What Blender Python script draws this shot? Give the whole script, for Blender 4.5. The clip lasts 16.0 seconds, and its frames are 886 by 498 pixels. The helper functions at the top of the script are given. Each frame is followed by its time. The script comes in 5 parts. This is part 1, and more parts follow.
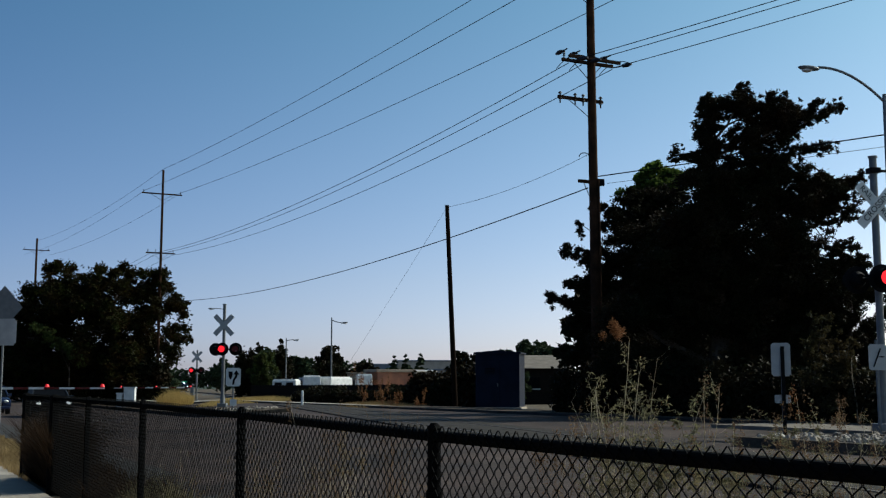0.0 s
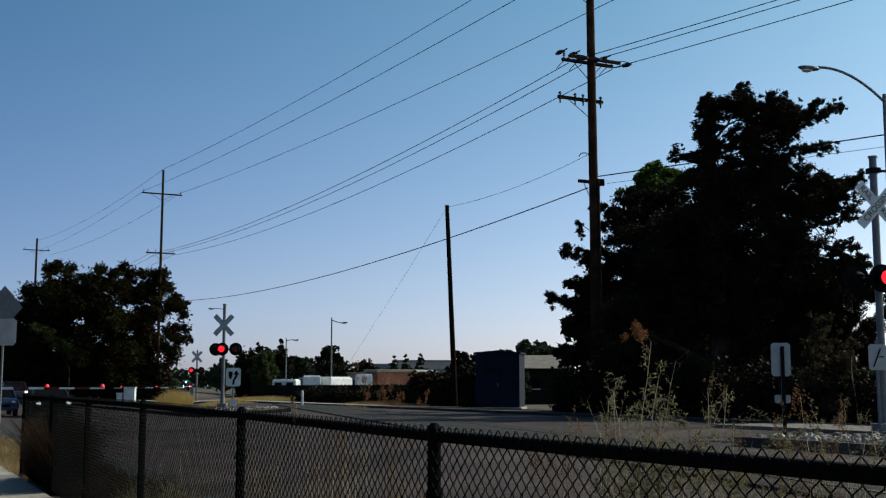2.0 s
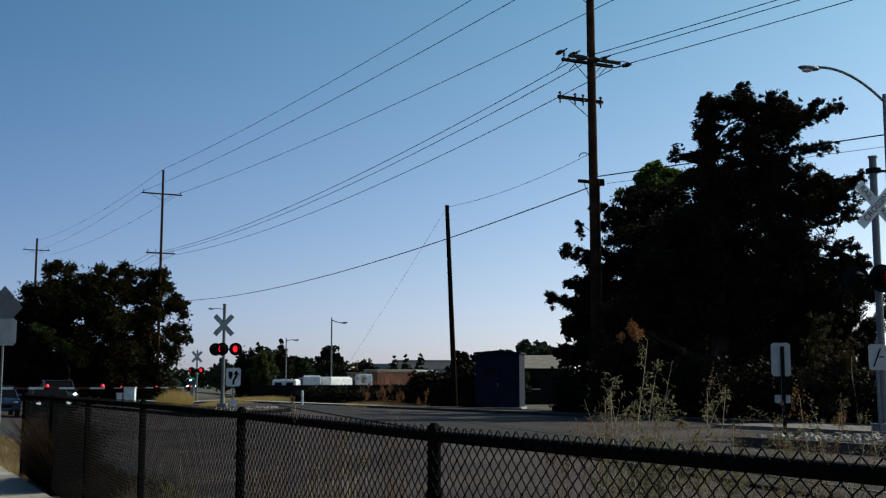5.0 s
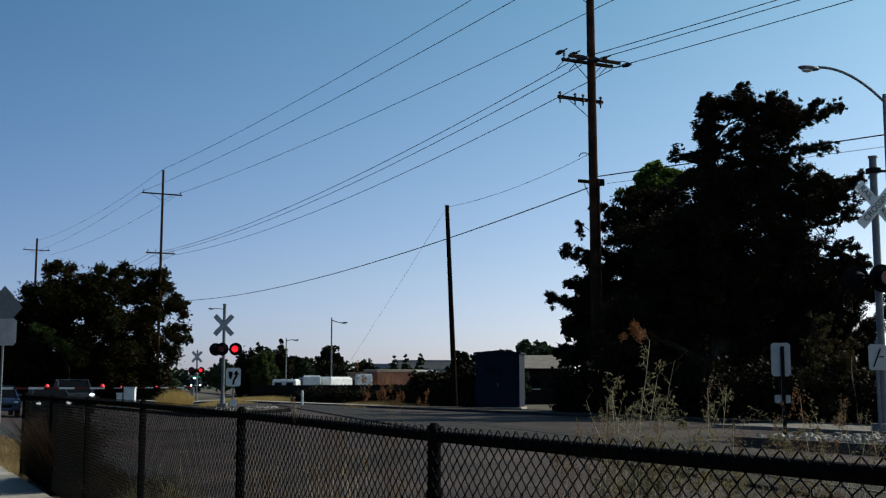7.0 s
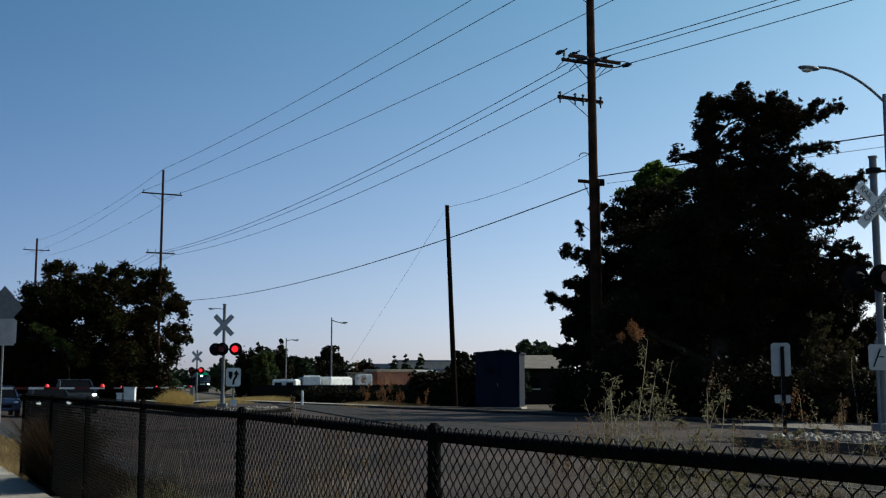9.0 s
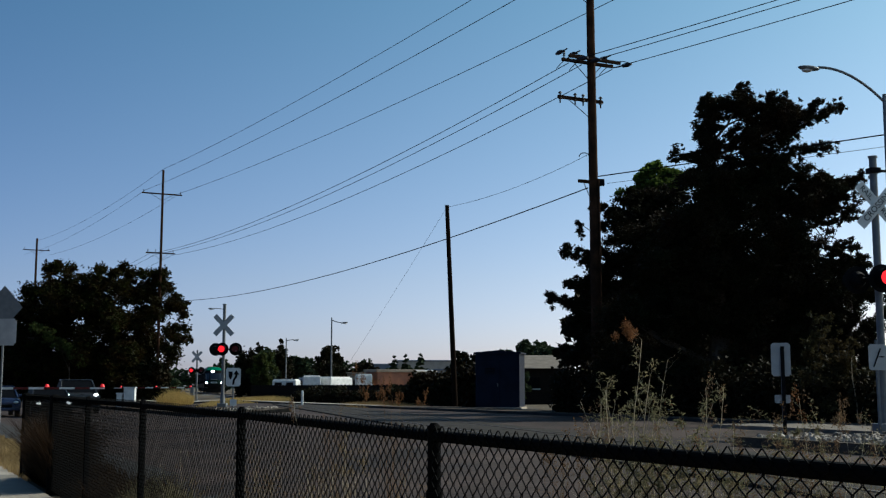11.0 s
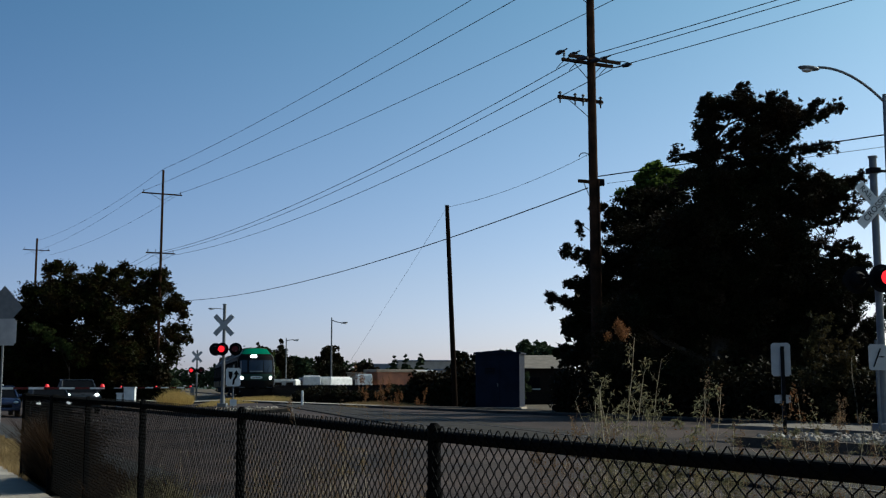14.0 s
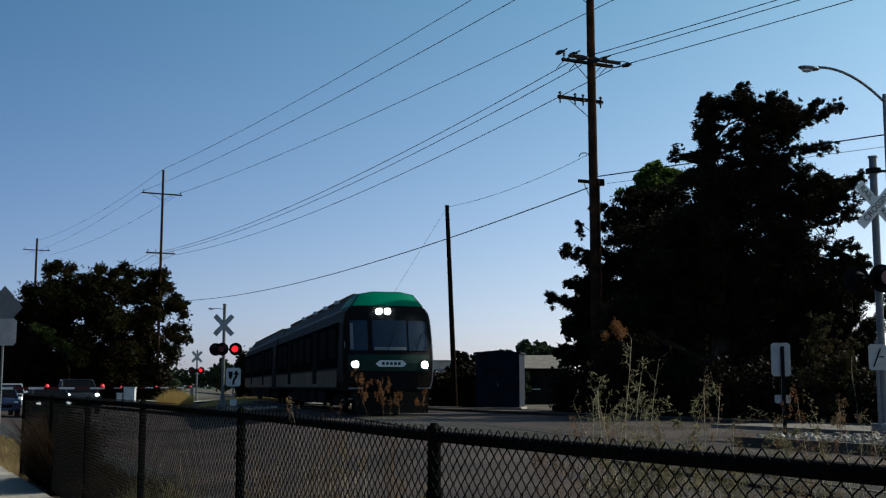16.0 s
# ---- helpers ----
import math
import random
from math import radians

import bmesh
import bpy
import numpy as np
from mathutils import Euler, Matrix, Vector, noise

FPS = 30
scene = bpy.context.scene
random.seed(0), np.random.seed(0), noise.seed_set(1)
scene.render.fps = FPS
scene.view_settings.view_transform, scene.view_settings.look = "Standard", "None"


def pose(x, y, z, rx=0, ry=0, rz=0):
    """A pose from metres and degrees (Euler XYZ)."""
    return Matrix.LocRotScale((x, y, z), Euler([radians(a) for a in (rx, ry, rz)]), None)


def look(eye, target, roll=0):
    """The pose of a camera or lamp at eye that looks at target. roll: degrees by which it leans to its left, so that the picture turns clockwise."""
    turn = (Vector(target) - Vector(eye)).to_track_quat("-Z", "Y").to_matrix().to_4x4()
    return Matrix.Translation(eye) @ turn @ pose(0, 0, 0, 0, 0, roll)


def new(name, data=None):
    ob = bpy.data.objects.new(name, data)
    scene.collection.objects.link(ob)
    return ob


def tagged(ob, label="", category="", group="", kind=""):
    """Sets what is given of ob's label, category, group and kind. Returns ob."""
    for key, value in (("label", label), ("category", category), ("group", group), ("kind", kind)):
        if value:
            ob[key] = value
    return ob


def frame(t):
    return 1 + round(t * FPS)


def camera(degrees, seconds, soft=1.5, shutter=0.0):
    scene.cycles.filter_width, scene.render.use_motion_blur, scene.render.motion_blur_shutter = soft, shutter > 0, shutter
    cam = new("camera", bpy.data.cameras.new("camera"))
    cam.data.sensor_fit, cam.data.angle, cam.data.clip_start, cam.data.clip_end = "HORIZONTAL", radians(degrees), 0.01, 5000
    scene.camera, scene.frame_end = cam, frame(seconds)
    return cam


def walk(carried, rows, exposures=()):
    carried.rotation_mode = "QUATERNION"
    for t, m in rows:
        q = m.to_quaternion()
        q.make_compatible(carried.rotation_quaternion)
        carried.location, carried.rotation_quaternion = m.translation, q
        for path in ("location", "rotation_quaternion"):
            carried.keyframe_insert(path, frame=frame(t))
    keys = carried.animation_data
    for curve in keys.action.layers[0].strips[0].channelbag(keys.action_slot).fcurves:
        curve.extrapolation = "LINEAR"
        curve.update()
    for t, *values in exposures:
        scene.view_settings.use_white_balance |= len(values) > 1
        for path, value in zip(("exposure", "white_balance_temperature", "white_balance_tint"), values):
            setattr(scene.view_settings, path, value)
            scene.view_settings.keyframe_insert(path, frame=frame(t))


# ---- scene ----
# The street runs along U, lateral offsets go along W; the railway crosses it at a slant.
EYE = 1.43
cam = camera(42.81, 16.0, soft=1.25)
walk(cam, [(0.0, pose(0, 0, EYE, 96.94, 0, 0)), (16.0, pose(0, 0, EYE, 96.94, 0, 0))],
     exposures=[(0.0, -0.08, 5750, 2), (16.0, -0.08, 5750, 2)])

# ---- light ----
SUN = Vector((0.70, 0.34, 0.63)).normalized()
world = bpy.data.worlds.new("sky")
scene.world = world
world.use_nodes = True
wn = world.node_tree.nodes
sky = wn.new("ShaderNodeTexSky")
sky.sky_type, sky.sun_disc = "NISHITA", False
sky.sun_elevation = math.asin(SUN.z)
sky.sun_rotation = math.atan2(SUN.x, SUN.y)
sky.altitude, sky.air_density, sky.dust_density, sky.ozone_density = 300, 0.75, 1.2, 1.6
wn["Background"].inputs["Strength"].default_value = 0.134
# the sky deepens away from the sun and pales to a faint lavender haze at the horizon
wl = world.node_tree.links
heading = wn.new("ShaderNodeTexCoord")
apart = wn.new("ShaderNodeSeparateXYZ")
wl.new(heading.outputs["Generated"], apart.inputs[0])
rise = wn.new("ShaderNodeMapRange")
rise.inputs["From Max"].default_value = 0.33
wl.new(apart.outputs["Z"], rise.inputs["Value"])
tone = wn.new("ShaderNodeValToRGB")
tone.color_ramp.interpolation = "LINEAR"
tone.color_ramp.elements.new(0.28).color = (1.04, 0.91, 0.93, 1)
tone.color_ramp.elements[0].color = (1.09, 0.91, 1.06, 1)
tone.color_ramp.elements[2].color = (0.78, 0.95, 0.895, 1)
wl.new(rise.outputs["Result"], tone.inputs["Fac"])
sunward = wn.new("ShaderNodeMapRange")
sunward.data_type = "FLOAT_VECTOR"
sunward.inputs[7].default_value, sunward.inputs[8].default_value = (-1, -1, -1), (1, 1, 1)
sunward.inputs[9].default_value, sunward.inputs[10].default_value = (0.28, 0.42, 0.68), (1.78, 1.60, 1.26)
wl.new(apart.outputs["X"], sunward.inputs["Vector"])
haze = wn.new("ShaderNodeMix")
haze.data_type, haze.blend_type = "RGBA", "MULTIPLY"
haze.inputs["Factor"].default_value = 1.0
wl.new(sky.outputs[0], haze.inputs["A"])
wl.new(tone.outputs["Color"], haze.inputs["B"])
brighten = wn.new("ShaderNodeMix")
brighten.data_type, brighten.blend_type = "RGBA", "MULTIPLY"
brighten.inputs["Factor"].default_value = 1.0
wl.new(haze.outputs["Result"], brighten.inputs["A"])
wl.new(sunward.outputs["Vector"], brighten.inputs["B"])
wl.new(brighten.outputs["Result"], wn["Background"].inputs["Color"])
sun = new("sun", bpy.data.lights.new("sun", "SUN"))
sun.data.energy, sun.data.angle, sun.data.color = 5.0, radians(0.55), (1.0, 0.89, 0.74)
sun.matrix_world = look(SUN * 50, (0, 0, 0))

# ---- plan ----
U, W = Vector((-0.4461, 0.895, 0)), Vector((0.895, 0.4461, 0))
TRACK = Vector((-0.2355, 0.97188, 0))
TRACK_SIDE = Vector((0.97188, 0.2355, 0))
RAIL_Z = 0.42
TRACK_0 = Vector((7.72, 0, 0))


def sm(a, b, v):
    v = min(1, max(0, (v - a) / (b - a)))
    return v * v * (3 - 2 * v)


def dip(y):
    """The land falls gently away far down the line."""
    return 0.0026 * min(760, max(0, y - 140))


def gz(x, y):
    d = (x - TRACK_0.x) * TRACK_SIDE.x + y * TRACK_SIDE.y
    return 0.36 * sm(-7.2, -2.6, d) - dip(y)


def uw(u, w, z=0.0):
    p = U * u + W * w
    return Vector((p.x, p.y, gz(p.x, p.y) + z))


def on_track(s, side=0.0, z=0.0):
    p = TRACK_0 + TRACK * s + TRACK_SIDE * side
    return Vector((p.x, p.y, z - dip(p.y)))


# ---- materials ----
def mat(name, base, rough=0.6, metal=0.0, vary=0.25, scale=6.0, fine=90.0, bump=0.15, spec=0.5, tint=None, random_tone=0.0, coat=0.0):
    """A surface with broad stains, fine grain and relief; tint is the second colour of the stains."""
    m = bpy.data.materials.new(name)
    m.use_nodes = True
    nt = m.node_tree
    n, l = nt.nodes, nt.links
    b = n["Principled BSDF"]
    b.inputs["Metallic"].default_value = metal
    b.inputs["Specular IOR Level"].default_value = spec
    b.inputs["Coat Weight"].default_value = coat
    tc = n.new("ShaderNodeTexCoord")
    big = n.new("ShaderNodeTexNoise")
    big.inputs["Scale"].default_value, big.inputs["Detail"].default_value = scale, 5
    small = n.new("ShaderNodeTexNoise")
    small.inputs["Scale"].default_value, small.inputs["Detail"].default_value = fine, 3
    l.new(tc.outputs["Object"], big.inputs["Vector"])
    l.new(tc.outputs["Object"], small.inputs["Vector"])
    ramp = n.new("ShaderNodeValToRGB")
    ramp.color_ramp.elements[0].position, ramp.color_ramp.elements[1].position = 0.35, 0.68
    t2 = tint or tuple(c * (1 - vary) for c in base)
    ramp.color_ramp.elements[0].color = (*t2, 1)
    ramp.color_ramp.elements[1].color = (*base, 1)
    l.new(big.outputs["Fac"], ramp.inputs["Fac"])
    mul = n.new("ShaderNodeMix")
    mul.data_type, mul.blend_type = "RGBA", "MULTIPLY"
    mul.inputs["Factor"].default_value = vary
    grain = n.new("ShaderNodeValToRGB")
    grain.color_ramp.elements[0].position, grain.color_ramp.elements[1].position = 0.3, 0.7
    grain.color_ramp.elements[0].color = (0.35, 0.35, 0.35, 1)
    l.new(small.outputs["Fac"], grain.inputs["Fac"])
    l.new(ramp.outputs["Color"], mul.inputs["A"])
    l.new(grain.outputs["Color"], mul.inputs["B"])
    out = mul.outputs["Result"]
    if random_tone:
        info = n.new("ShaderNodeNewGeometry")
        hsv = n.new("ShaderNodeHueSaturation")
        mr = n.new("ShaderNodeMapRange")
        mr.inputs["To Min"].default_value, mr.inputs["To Max"].default_value = 1 - random_tone, 1 + random_tone
        l.new(info.outputs["Random Per Island"], mr.inputs["Value"])
        l.new(mr.outputs["Result"], hsv.inputs["Value"])
        l.new(out, hsv.inputs["Color"])
        out = hsv.outputs["Color"]
    l.new(out, b.inputs["Base Color"])
    rr = n.new("ShaderNodeMapRange")
    rr.inputs["To Min"].default_value, rr.inputs["To Max"].default_value = max(0.03, rough - 0.12), min(1, rough + 0.1)
    l.new(big.outputs["Fac"], rr.inputs["Value"])
    l.new(rr.outputs["Result"], b.inputs["Roughness"])
    if bump:
        bp = n.new("ShaderNodeBump")
        bp.inputs["Strength"].default_value, bp.inputs["Distance"].default_value = bump, 0.02
        l.new(small.outputs["Fac"], bp.inputs["Height"])
        l.new(bp.outputs["Normal"], b.inputs["Normal"])
    return m


def leaf_mat(name, base, tint, through_light=0.25):
    m = mat(name, base, rough=0.55, vary=0.3, scale=0.7, fine=8.0, bump=0, tint=tint, random_tone=0.35, spec=0.03)
    nt = m.node_tree
    b = nt.nodes["Principled BSDF"]
    tr = nt.nodes.new("ShaderNodeBsdfTranslucent")
    mix = nt.nodes.new("ShaderNodeMixShader")
    mix.inputs[0].default_value = through_light
    src = b.inputs["Base Color"].links[0].from_socket
    nt.links.new(src, tr.inputs["Color"])
    nt.links.new(b.outputs[0], mix.inputs[1])
    nt.links.new(tr.outputs[0], mix.inputs[2])
    nt.links.new(mix.outputs[0], nt.nodes["Material Output"].inputs["Surface"])
    return m


def glow_mat(name, colour, strength):
    m = bpy.data.materials.new(name)
    m.use_nodes = True
    b = m.node_tree.nodes["Principled BSDF"]
    b.inputs["Base Color"].default_value = (*colour, 1)
    b.inputs["Emission Color"].default_value = (*colour, 1)
    b.inputs["Emission Strength"].default_value = strength
    return m


M_DIRT = mat("dry_ground", (0.125, 0.096, 0.058), 0.95, scale=0.35, fine=14, vary=0.5, bump=0.5, tint=(0.065, 0.05, 0.034), spec=0.2)
M_ASPHALT = mat("worn_asphalt", (0.087, 0.062, 0.052), 0.92, scale=0.45, fine=9, vary=0.8, bump=0.9, tint=(0.033, 0.0245, 0.021), spec=0.15)
M_CONCRETE = mat("pale_concrete", (0.38, 0.335, 0.275), 0.9, spec=0.2, scale=1.2, fine=50, vary=0.3, bump=0.3)
M_KERB = mat("kerb_concrete", (0.22, 0.19, 0.155), 0.9, spec=0.2, scale=2.0, fine=40, vary=0.35, bump=0.3)
M_PAINT_W = mat("road_paint_white", (0.55, 0.55, 0.52), 0.7, scale=3, fine=30, vary=0.45)
M_BALLAST = mat("ballast", (0.16, 0.15, 0.135), 0.95, spec=0.2, scale=1.0, fine=22, vary=0.6, bump=1.0)
M_SOIL_SHADE = mat("soil_and_walk_shade", (0.13, 0.105, 0.08), 0.95, scale=2.5, fine=30, vary=0.5, bump=0.6, spec=0.05)
M_STONE = mat("median_stone", (0.46, 0.39, 0.31), 0.9, scale=3, fine=25, vary=0.5, bump=0.5, random_tone=0.55)
M_PANEL = mat("crossing_panel_concrete", (0.060, 0.052, 0.044), 0.9, scale=1.5, fine=12, vary=0.6, bump=0.4, spec=0.1)
M_GUTTER = mat("gutter_concrete", (0.05, 0.047, 0.043), 0.9, scale=1.2, fine=40, vary=0.4, bump=0.3, spec=0.2)
M_RAIL = mat("rail_steel", (0.07, 0.055, 0.045), 0.7, metal=0.3, scale=5, fine=60, vary=0.3)
M_TIE = mat("tie_wood", (0.09, 0.07, 0.055), 0.9, scale=5, fine=40, vary=0.4)
M_POLE = mat("weathered_pole_wood", (0.080, 0.040, 0.022), 0.9, spec=0.03, scale=2, fine=40, vary=0.5, bump=0.5, tint=(0.028, 0.016, 0.010))
M_WIRE = mat("wire_dark", (0.012, 0.012, 0.013), 0.7, bump=0, spec=0.05)
M_INSUL = mat("insulator", (0.03, 0.028, 0.034), 0.45, bump=0, spec=0.2)
M_GALV = mat("galvanised_steel", (0.19, 0.195, 0.20), 0.6, metal=0.2, scale=6, fine=60, vary=0.25, bump=0.1)
M_ALU_SHADE = mat("aluminium_and_shaded_white", (0.46, 0.45, 0.44), 0.55, metal=0.2, scale=4, fine=50, vary=0.2, bump=0.05)
M_BLACK = mat("matt_black", (0.006, 0.006, 0.007), 0.75, vary=0.2, bump=0.05, spec=0.1)
M_VINYL = mat("black_vinyl", (0.005, 0.005, 0.005), 0.75, vary=0.25, scale=12, bump=0.1, spec=0.02)
M_WHITE = mat("sign_white", (0.80, 0.79, 0.75), 0.55, scale=5, vary=0.2, bump=0.03)
M_CAB = mat("cabinet_white", (0.80, 0.80, 0.78), 0.6, scale=3, vary=0.25)
M_BLUEGREY = mat("bungalow_blue_paint", (0.015, 0.021, 0.040), 0.7, spec=0.08, scale=1.5, fine=30, vary=0.35)
M_POLE_DARK = mat("creosoted_pole_wood", (0.020, 0.012, 0.008), 0.9, spec=0.03, scale=2, fine=40, vary=0.5, bump=0.5)
M_BARK = mat("bark", (0.09, 0.065, 0.045), 0.95, scale=3, fine=25, vary=0.5, bump=0.9)
# near-black brown carries the shade of eave and trees on the low wall
M_WALL_SHADE = mat("wall_shade_brown", (0.016, 0.013, 0.011), 0.8, spec=0.1, scale=2, fine=30, vary=0.4)
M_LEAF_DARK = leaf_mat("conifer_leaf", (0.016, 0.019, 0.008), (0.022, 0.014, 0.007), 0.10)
M_LEAF_GREEN = leaf_mat("bright_leaf", (0.10, 0.15, 0.025), (0.06, 0.085, 0.018), 0.5)
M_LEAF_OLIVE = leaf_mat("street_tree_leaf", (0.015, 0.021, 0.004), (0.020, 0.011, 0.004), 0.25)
M_LEAF_MID = leaf_mat("dull_green_leaf", (0.062, 0.085, 0.022), (0.045, 0.050, 0.018), 0.35)
M_LEAF_FAR = leaf_mat("far_leaf", (0.045, 0.062, 0.028), (0.028, 0.038, 0.02), 0.15)
M_LEAF_SHRUB = leaf_mat("brownish_shrub_leaf", (0.050, 0.050, 0.022), (0.055, 0.040, 0.018), 0.3)
M_LEAF_ORANGE = leaf_mat("dry_orange_leaf", (0.27, 0.13, 0.055), (0.17, 0.08, 0.035), 0.35)
M_WEED = leaf_mat("weed_green", (0.125, 0.145, 0.08), (0.23, 0.18, 0.10), 0.5)
M_STRAW = leaf_mat("dry_straw", (0.36, 0.26, 0.12), (0.22, 0.15, 0.07), 0.45)
M_STRAW_PALE = leaf_mat("pale_dry_stalk", (0.60, 0.54, 0.42), (0.40, 0.33, 0.22), 0.4)
M_SEED = leaf_mat("seed_head_brown", (0.24, 0.16, 0.09), (0.15, 0.09, 0.05), 0.35)
M_DEAD = leaf_mat("dead_brown_weed", (0.060, 0.036, 0.020), (0.035, 0.022, 0.013), 0.3)
M_GOLD = leaf_mat("golden_grass", (0.52, 0.38, 0.14), (0.38, 0.26, 0.09), 0.45)
M_RED_ON = glow_mat("red_lamp_lit", (1.0, 0.012, 0.02), 1.3)
M_RED_ARM = glow_mat("red_arm_lamp", (1.0, 0.012, 0.02), 0.28)
M_RED_OFF = mat("red_lens_dark", (0.10, 0.004, 0.006), 0.25, bump=0, vary=0.1)
M_HEAD = glow_mat("headlamp_lit", (1.0, 0.97, 0.90), 90.0)
M_HEAD_CAR = glow_mat("car_headlamp_lit", (1.0, 0.96, 0.88), 4.0)
M_GLASS = mat("dark_glass", (0.006, 0.007, 0.009), 0.08, bump=0, vary=0.1, spec=0.10)
M_TYRE = mat("tyre_rubber", (0.012, 0.012, 0.012), 0.9, bump=0.1)


# ---- mesh helpers ----
def part(name, bm, material, parent=None, label=""):
    me = bpy.data.meshes.new(name)
    bm.to_mesh(me)
    bm.free()
    me.materials.append(material)
    ob = new(name, me)
    ob.parent = parent
    return tagged(ob, label)


def from_lists(name, verts, faces, material, parent=None, label="", smooth=False):
    me = bpy.data.meshes.new(name)
    me.from_pydata(verts, [], faces)
    me.materials.append(material)
    if smooth:
        me.polygons.foreach_set("use_smooth", [True] * len(me.polygons))
    ob = new(name, me)
    ob.parent = parent
    return tagged(ob, label)


def thing(name, at=(0, 0, 0), turn=0.0, label="", category="", group="", kind=""):
    ob = new(name)
    ob.matrix_basis = pose(*at, 0, 0, turn)
    ob.empty_display_size = 0.2
    return tagged(ob, label, category, group, kind)


def box(bm, cx, cy, cz, sx, sy, sz, bevel=0.0, m=None):
    """A box by centre and full size."""
    r = bmesh.ops.create_cube(bm, size=1.0, matrix=(m or Matrix()) @ Matrix.Translation((cx, cy, cz)) @ Matrix.Diagonal((sx, sy, sz, 1)))
    if bevel:
        es = list({e for v in r["verts"] for e in v.link_edges})
        bmesh.ops.bevel(bm, geom=es, offset=bevel, segments=2, affect="EDGES", profile=0.6)
    return bm


def rod(bm, a, b, r0, r1=None, seg=8, caps=True):
    """A round bar from a to b."""
    a, b = Vector(a), Vector(b)
    r1 = r0 if r1 is None else r1
    d = b - a
    q = d.to_track_quat("Z", "Y").to_matrix().to_4x4()
    bmesh.ops.create_cone(bm, cap_ends=caps, segments=seg, radius1=r0, radius2=max(r1, 1e-4), depth=d.length,
                          matrix=Matrix.Translation((a + b) / 2) @ q)
    return bm


def disc(bm, c, normal, r, depth, seg=24):
    n = Vector(normal).normalized()
    return rod(bm, Vector(c) - n * depth / 2, Vector(c) + n * depth / 2, r, r, seg)


def prism(bm, pts, axis_vec, m=None):
    """Extrude a closed outline of 3D points along axis_vec."""
    m = m or Matrix()
    vs = [bm.verts.new(m @ Vector(p)) for p in pts]
    f = bm.faces.new(vs)
    ex = bmesh.ops.extrude_face_region(bm, geom=[f])
    bmesh.ops.translate(bm, verts=[v for v in ex["geom"] if isinstance(v, bmesh.types.BMVert)], vec=(m.to_3x3() @ Vector(axis_vec)))
    bmesh.ops.recalc_face_normals(bm, faces=bm.faces)
    return bm


def B():
    return bmesh.new()


def wire(name, a, b, sag, r=0.016, label="thin dark overhead power line between poles", category="power line", group="overhead lines"):
    cu = bpy.data.curves.new(name, "CURVE")
    cu.dimensions, cu.bevel_depth, cu.bevel_resolution = "3D", r, 1
    sp = cu.splines.new("POLY")
    n = 28
    sp.points.add(n)
    a, b = Vector(a), Vector(b)
    for i in range(n + 1):
        k = i / n
        p = a.lerp(b, k)
        sp.points[i].co = (p.x, p.y, p.z - sag * 4 * k * (1 - k), 1)
    cu.materials.append(M_WIRE)
    return tagged(new(name, cu), label, category, group)


def strip(name, path, w0, w1, z, material, thick=0.0, step=2.0, u0=0, u1=0, label="", category="", kind="structure", parent=None):
    """A band of the street between two lateral offsets, following the ground; thick gives it edges."""
    n = max(1, int((u1 - u0) / step))
    k = max(1, int(abs(w1 - w0) / 1.5))
    vs, fs = [], []
    for i in range(n + 1):
        u = u0 + (u1 - u0) * i / n
        for j in range(k + 1):
            vs.append(tuple(path(u, w0 + (w1 - w0) * j / k, z)))
    for i in range(n):
        for j in range(k):
            a = i * (k + 1) + j
            fs.append((a, a + 1, a + k + 2, a + k + 1))
    if thick:
        o = len(vs)
        vs += [(x, y, zz - thick) for x, y, zz in vs]
        row = k + 1
        for i in range(n):
            fs.append((i * row, (i + 1) * row, o + (i + 1) * row, o + i * row))
            fs.append((i * row + k, o + i * row + k, o + (i + 1) * row + k, (i + 1) * row + k))
        for j in range(k):
            fs.append((j, o + j, o + j + 1, j + 1))
            fs.append((n * row + j, n * row + j + 1, o + n * row + j + 1, o + n * row + j))
    ob = from_lists(name, vs, fs, material, parent)
    return tagged(ob, label, category, kind=kind)


